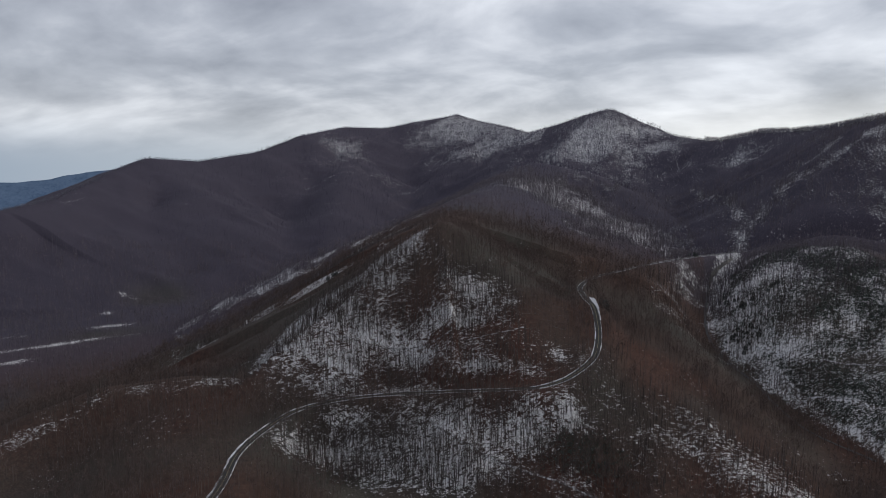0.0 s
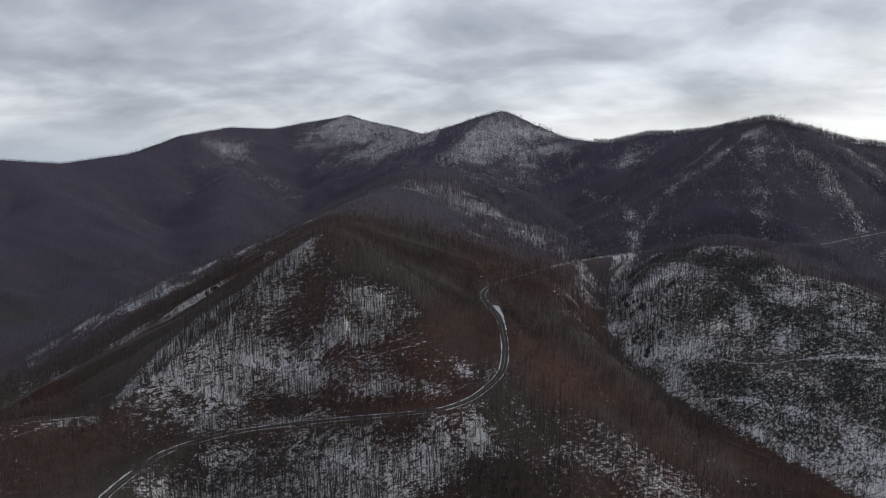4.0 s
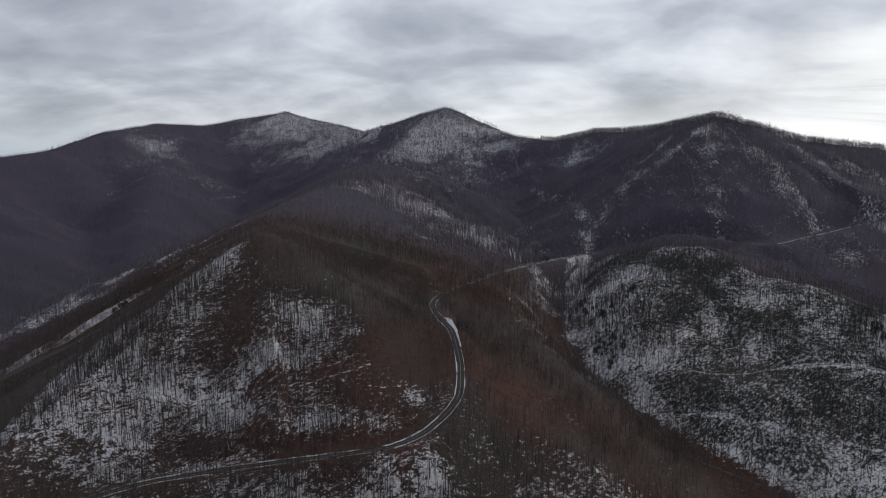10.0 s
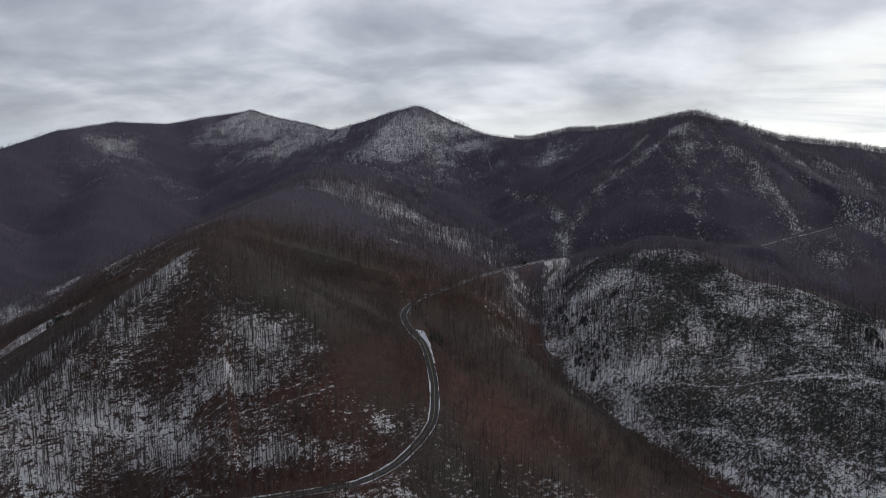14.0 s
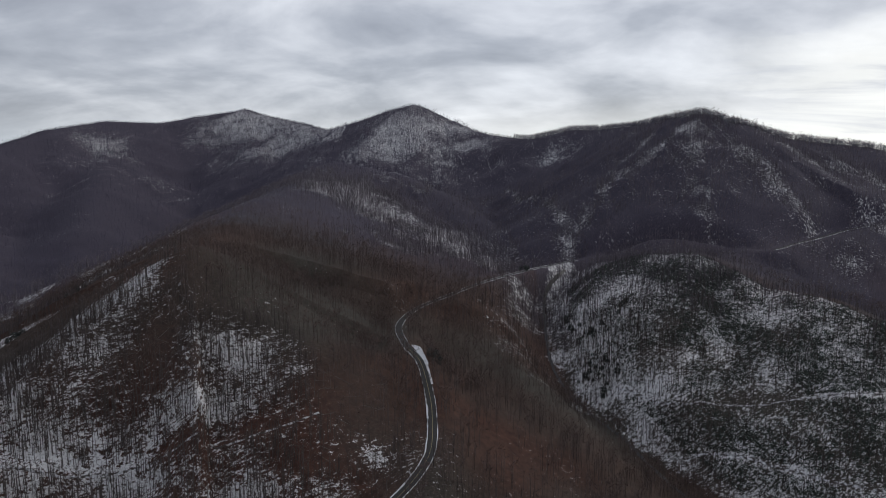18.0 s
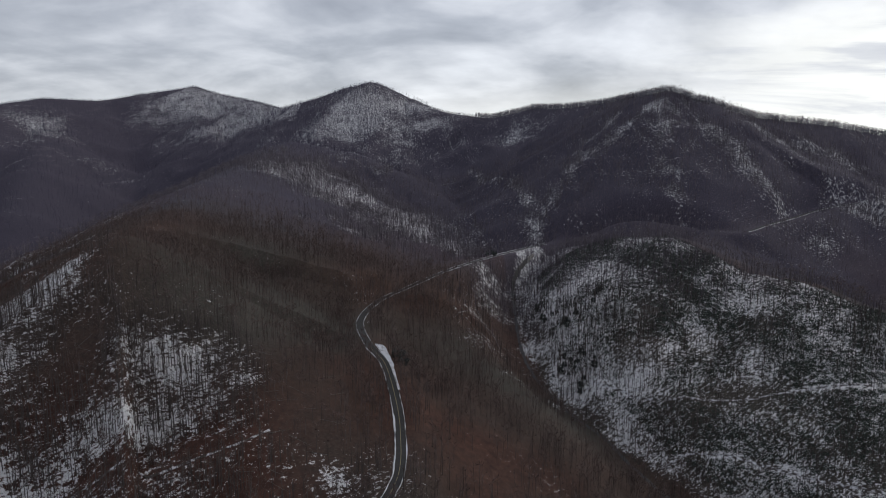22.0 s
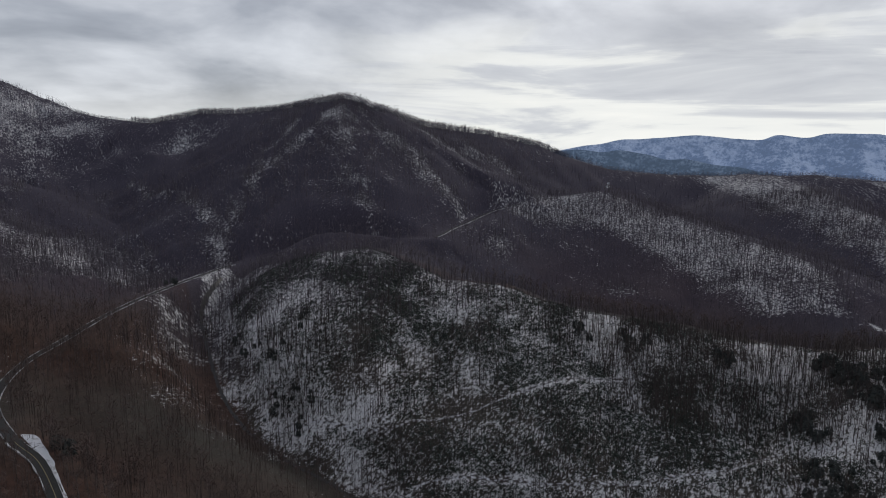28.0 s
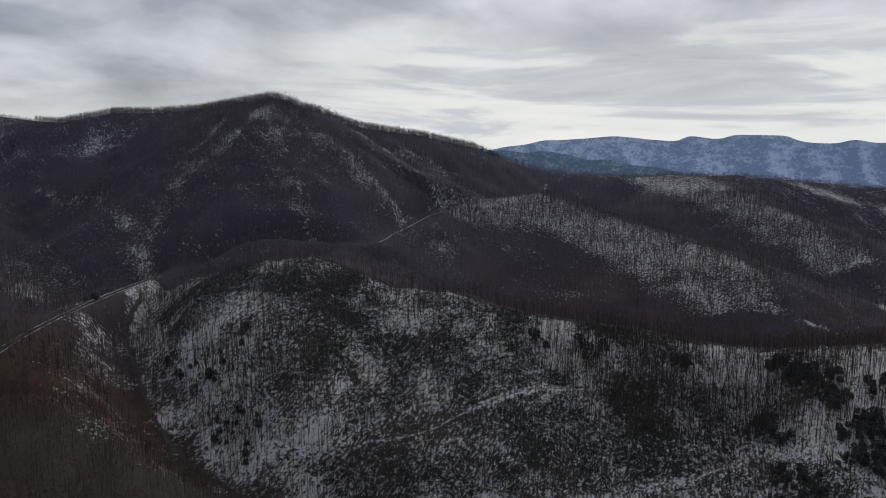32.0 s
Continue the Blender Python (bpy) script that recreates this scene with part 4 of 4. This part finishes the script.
def build_thickets():
    """Evergreen shrubs in drifts over the snowy face of the east hill."""
    rng = np.random.default_rng(23)
    shapes = [leaf_clump(rng, 9) for _ in range(10)]
    x, y = rng.uniform(120, 600, 150000), rng.uniform(330, 880, 150000)
    d, _, side = to_line(x, y, RIDGES["east_hill"][3])
    c, _, cs = to_line(x, y, CREEK)
    lush = 0.55 * soft_noise(x, y, 70, 41) + 0.45 * soft_noise(x, y, 30, 42) + 0.25 * soft_noise(x, y, 12, 43)
    lush = 0.8 * lush + 0.10
    for cx, cy, rx, ry in LUSH:
        lush += 0.30 * blob(x, y, cx, cy, rx, ry)
    for cx, cy, rx, ry in OPEN_SNOW:
        lush -= 0.38 * blob(x, y, cx, cy, rx, ry)
    keep = (side < 0) & (d < 265) & (c > 30) & (cs > 0) & (lush > rng.uniform(-0.15, 0.5, len(x)))
    for pts in TRACKS.values():
        keep &= to_line(x, y, [(a, b, 0) for a, b in pts])[0] > 3.2
    x, y = x[keep][:45000], y[keep][:45000]
    bx, by = rng.normal(-8, 20, 900), rng.normal(296, 13, 900)
    ok = free_of_road(bx, by, 12)
    x, y = np.concatenate([x, bx[ok]]), np.concatenate([y, by[ok]])
    planted("evergreen_thicket", shapes, x, y, rng.uniform(1.0, 3.0, len(x)), [M_GREEN], 5, "dark green evergreen shrubs scattered over a snowy slope", 0.3)


build_thickets()


# ---- single trees beside the road ----
def raw_mesh(name, V, F, mat):
    used, flat = np.unique(F, return_inverse=True)
    return mesh_from(name, V[used], flat.reshape(F.shape), [mat])


def bare_tree(rng, height):
    V, F, kind = tree_shape(rng, height, 8, 70, 1.0, 6, True, 0.6)
    ob = new("bare_tree")
    trunk = part("trunk", raw_mesh("trunk", V, F[kind == 0], M_BARK), None, ob)
    for i in range(2, kind.max() + 1):
        part("limb", raw_mesh("limb", V, F[kind == i], M_BARK), None, trunk)
    part("crown", raw_mesh("crown", V, F[kind == 1], M_TWIG), None, ob)
    return tagged(ob, "tall leafless grey hardwood tree standing beside the mountain road", "tree", "bare trees along the road")


def build_road_trees():
    rng = np.random.default_rng(31)
    first = [bare_tree(rng, h) for h in (13, 15, 17, 19, 16)]
    line = smoothed([p for p in ROAD if 230 < p[1] < 760 and p[0] < 60], 3.4)
    spots = []
    for p, q in zip(line[:-1], line[1:]):
        t = (q - p)[:2] / np.linalg.norm((q - p)[:2])
        side = rng.choice([-1, 1])
        off = side * rng.uniform(7, 26)
        spots.append(p[:2] + off * np.array((-t[1], t[0])))
    for i, (x, y) in enumerate(spots):
        k = rng.uniform(0.85, 1.15)
        m = pose(x, y, float(ground_z(x, y)), 0, 0, rng.uniform(0, 360)) @ Matrix.Scale(k, 4)
        if i < len(first):
            first[i].matrix_basis = m
        else:
            ob = copy_thing(first[i % len(first)], m)
            ob.scale = (k, k, k)


build_road_trees()


def pine_tree(rng, height):
    """A dark pine: straight trunk and ragged tiers of drooping boughs."""
    V, F = [], []
    for i in range(70):
        f = rng.uniform(0.28, 1.0)
        w = rng.uniform(0, 6.283)
        r = height * 0.40 * math.sqrt(max(0.04, 1 - ((f - 0.58) / 0.46) ** 2)) * rng.uniform(0.55, 1.1)
        z = height * f
        a = np.array((0.1 * r * math.cos(w), 0.1 * r * math.sin(w), z + 0.06 * r))
        for k in (-0.5, 0.5):
            n = len(V)
            V.extend([a, (r * math.cos(w + k * 0.5), r * math.sin(w + k * 0.5), z - 0.25 * r), (r * 0.8 * math.cos(w + k), r * 0.8 * math.sin(w + k), z + 0.1 * r)])
            F.append((n, n + 1, n + 2))
    TV, TF, _ = tree_shape(rng, height, 0, 0, 0.9, 6)
    ob = new("pine_tree")
    part("trunk", raw_mesh("trunk", TV, TF, M_BARK), None, ob)
    part("crown", raw_mesh("crown", np.array(V), np.array(F), M_PINE), None, ob)
    return tagged(ob, "dark green pine with ragged boughs among leafless trees", "tree", "pines on the east hill")


def build_pines():
    rng = np.random.default_rng(37)
    first = [pine_tree(rng, h) for h in (9, 11, 13, 10)]
    spots = []
    for cx, cy, sx, sy, n in ((532, 424, 6, 6, 12), (523, 406, 6, 6, 14), (508, 390, 6, 5, 12), (494, 375, 5, 5, 8), (485, 363, 4, 4, 4), (447, 403, 5, 5, 9), (441, 387, 4, 4, 5), (463, 349, 6, 6, 12), (470, 338, 6, 5, 10), (449, 336, 6, 5, 10), (447, 321, 7, 5, 8), (514, 355, 5, 4, 3), (526, 344, 4, 4, 3), (547, 333, 3, 3, 3), (521, 314, 4, 4, 3), (401, 362, 7, 5, 7), (400, 342, 6, 5, 6), (438, 304, 7, 5, 6),
                              (411, 588, 4, 4, 3), (438, 557, 5, 4, 5), (446, 544, 5, 4, 5), (479, 484, 5, 5, 5), (151, 754, 4, 5, 3), (163, 724, 5, 6, 4), (162, 666, 4, 6, 4), (168, 639, 5, 5, 5), (145, 659, 3, 4, 2), (151, 778, 4, 5, 3), (196, 742, 8, 8, 3), (118, 905, 4, 4, 3), (-3, 524, 2.5, 5, 6), (-372, 700, 8, 6, 6), (-390, 690, 8, 6, 5), (-330, 520, 6, 6, 4)):
        spots += [(cx + rng.normal(0, 1.3 * sx), cy + rng.normal(0, 1.3 * sy)) for _ in range(n + 1 + n // 3)]
    for i, (x, y) in enumerate(spots):
        k = rng.uniform(0.5, 0.95) * (0.8 if x < 230 and y > 600 else 1.0)
        m = pose(x, y, float(ground_z(x, y)) - 0.2, 0, 0, rng.uniform(0, 360)) @ Matrix.Scale(k, 4)
        if i < len(first):
            first[i].matrix_basis = m
        else:
            copy_thing(first[i % len(first)], m).scale = (k, k, k)


build_pines()


def build_logs():
    """Fallen trunks that lie across the snowy faces."""
    rng = np.random.default_rng(41)
    made = []
    for L in (9, 12, 14):
        V, F, kind = tree_shape(rng, L, 5, 0, 0.75, 5, True)
        made.append(raw_mesh("fallen_log", V, F, M_LOG))
    for i in range(230):
        if i < 170:
            x, y = rng.uniform(-290, -40), rng.uniform(345, 470)
        else:
            x, y = rng.uniform(-200, 20), rng.uniform(255, 320)
        if not free_of_road(np.array([x]), np.array([y]), 16)[0]:
            continue
        w = rng.uniform(-0.6, 0.9) + (math.pi if rng.random() < 0.4 else 0)
        L = 6.0
        z0, z1 = float(ground_z(x, y)), float(ground_z(x + L * math.cos(w), y + L * math.sin(w)))
        way = Vector((L * math.cos(w), L * math.sin(w), z1 - z0))
        ob = new("fallen_log", made[i % 3])
        ob.matrix_world = Matrix.Translation((x, y, z0 + 0.15)) @ way.to_track_quat("Z", "Y").to_matrix().to_4x4()
        tagged(ob, "bleached fallen trunk lying across a snowy slope", "log", "fallen logs on the slope")


build_logs()


# ---- tracks, creek, turn-out ----
def ground_strip(name, pts, half, mat, ragged, seed, lift, label, category, kind="structure"):
    line = smoothed([(x, y, 0) for x, y in pts], 3)
    ob = new(name, strip_mesh(name, line, half, -half, lift, mat, ragged, seed, True))
    return tagged(ob, label, category, kind=kind)


for n, (name, pts) in enumerate(TRACKS.items()):
    ground_strip(name, pts, 0.45 if name == "track_on_spur" else 0.8, M_BANK2, 0.4, 7 + n, 0.22, "narrow old forest track white with snow", "track")
ground_strip("creek", [(178, 952), (146, 903), (136, 870), (124, 775), (119, 712), (124, 660), (139, 612), (159, 570), (172, 531), (194, 484), (240, 440)], 1.6, M_WET, 0.5, 11, 0.15, "dark narrow creek bed between wooded slopes", "creek")


def turn_out():
    """The snowed-up pull-off on the outer side of the bend: a long wedge."""
    inner = smoothed([(-9, 472, -158.6), (-11, 485, -156), (-13, 496, -153.8), (-15, 505, -152), (-20, 520, -150.5), (-25.5, 538, -149.2)], 3)
    bm = bmesh.new()
    lows, highs = [], []
    rng = np.random.default_rng(5)
    for k, p in enumerate(inner):
        f = k / (len(inner) - 1)
        w = (1.2 + 6.2 * f ** 2) * (1 if f < 0.85 else math.sqrt(max(0.02, 1 - ((f - 0.85) / 0.15) ** 2)))
        a = bm.verts.new((p[0] + 2.9, p[1], p[2] + EYE + 0.42))
        b = bm.verts.new((p[0] + 2.9 + w + rng.uniform(-0.3, 0.3), p[1] + 1, p[2] + EYE + 0.3))
        c = bm.verts.new((p[0] + 2.9 + w + 0.6, p[1] + 1, p[2] + EYE - 3.5))
        lows.append(a), highs.append((b, c))
    for k in range(len(lows) - 1):
        bm.faces.new((lows[k], highs[k][0], highs[k + 1][0], lows[k + 1]))
        bm.faces.new((highs[k][0], highs[k][1], highs[k + 1][1], highs[k + 1][0]))
    part("turn_out", bm, M_TURN, road, "snow-covered gravel turn-out beside the bend")


turn_out()


def frosted_tree():
    """One tree on the far road ridge stands white with frozen snow."""
    rng = np.random.default_rng(77)
    V, F, kind = tree_shape(rng, 17, 14, 120, 2.6, 6, True)
    ob = new("frosted_tree")
    part("trunk", raw_mesh("trunk", V, F[kind == 0], M_BARK), None, ob)
    part("crown", raw_mesh("crown", V, F[kind > 0], M_FROST), None, ob)
    ob.matrix_basis = pose(815, 958, float(ground_z(815, 958)))
    return tagged(ob, "tall tree white with frozen snow on a dark ridge", "tree")


frosted_tree()
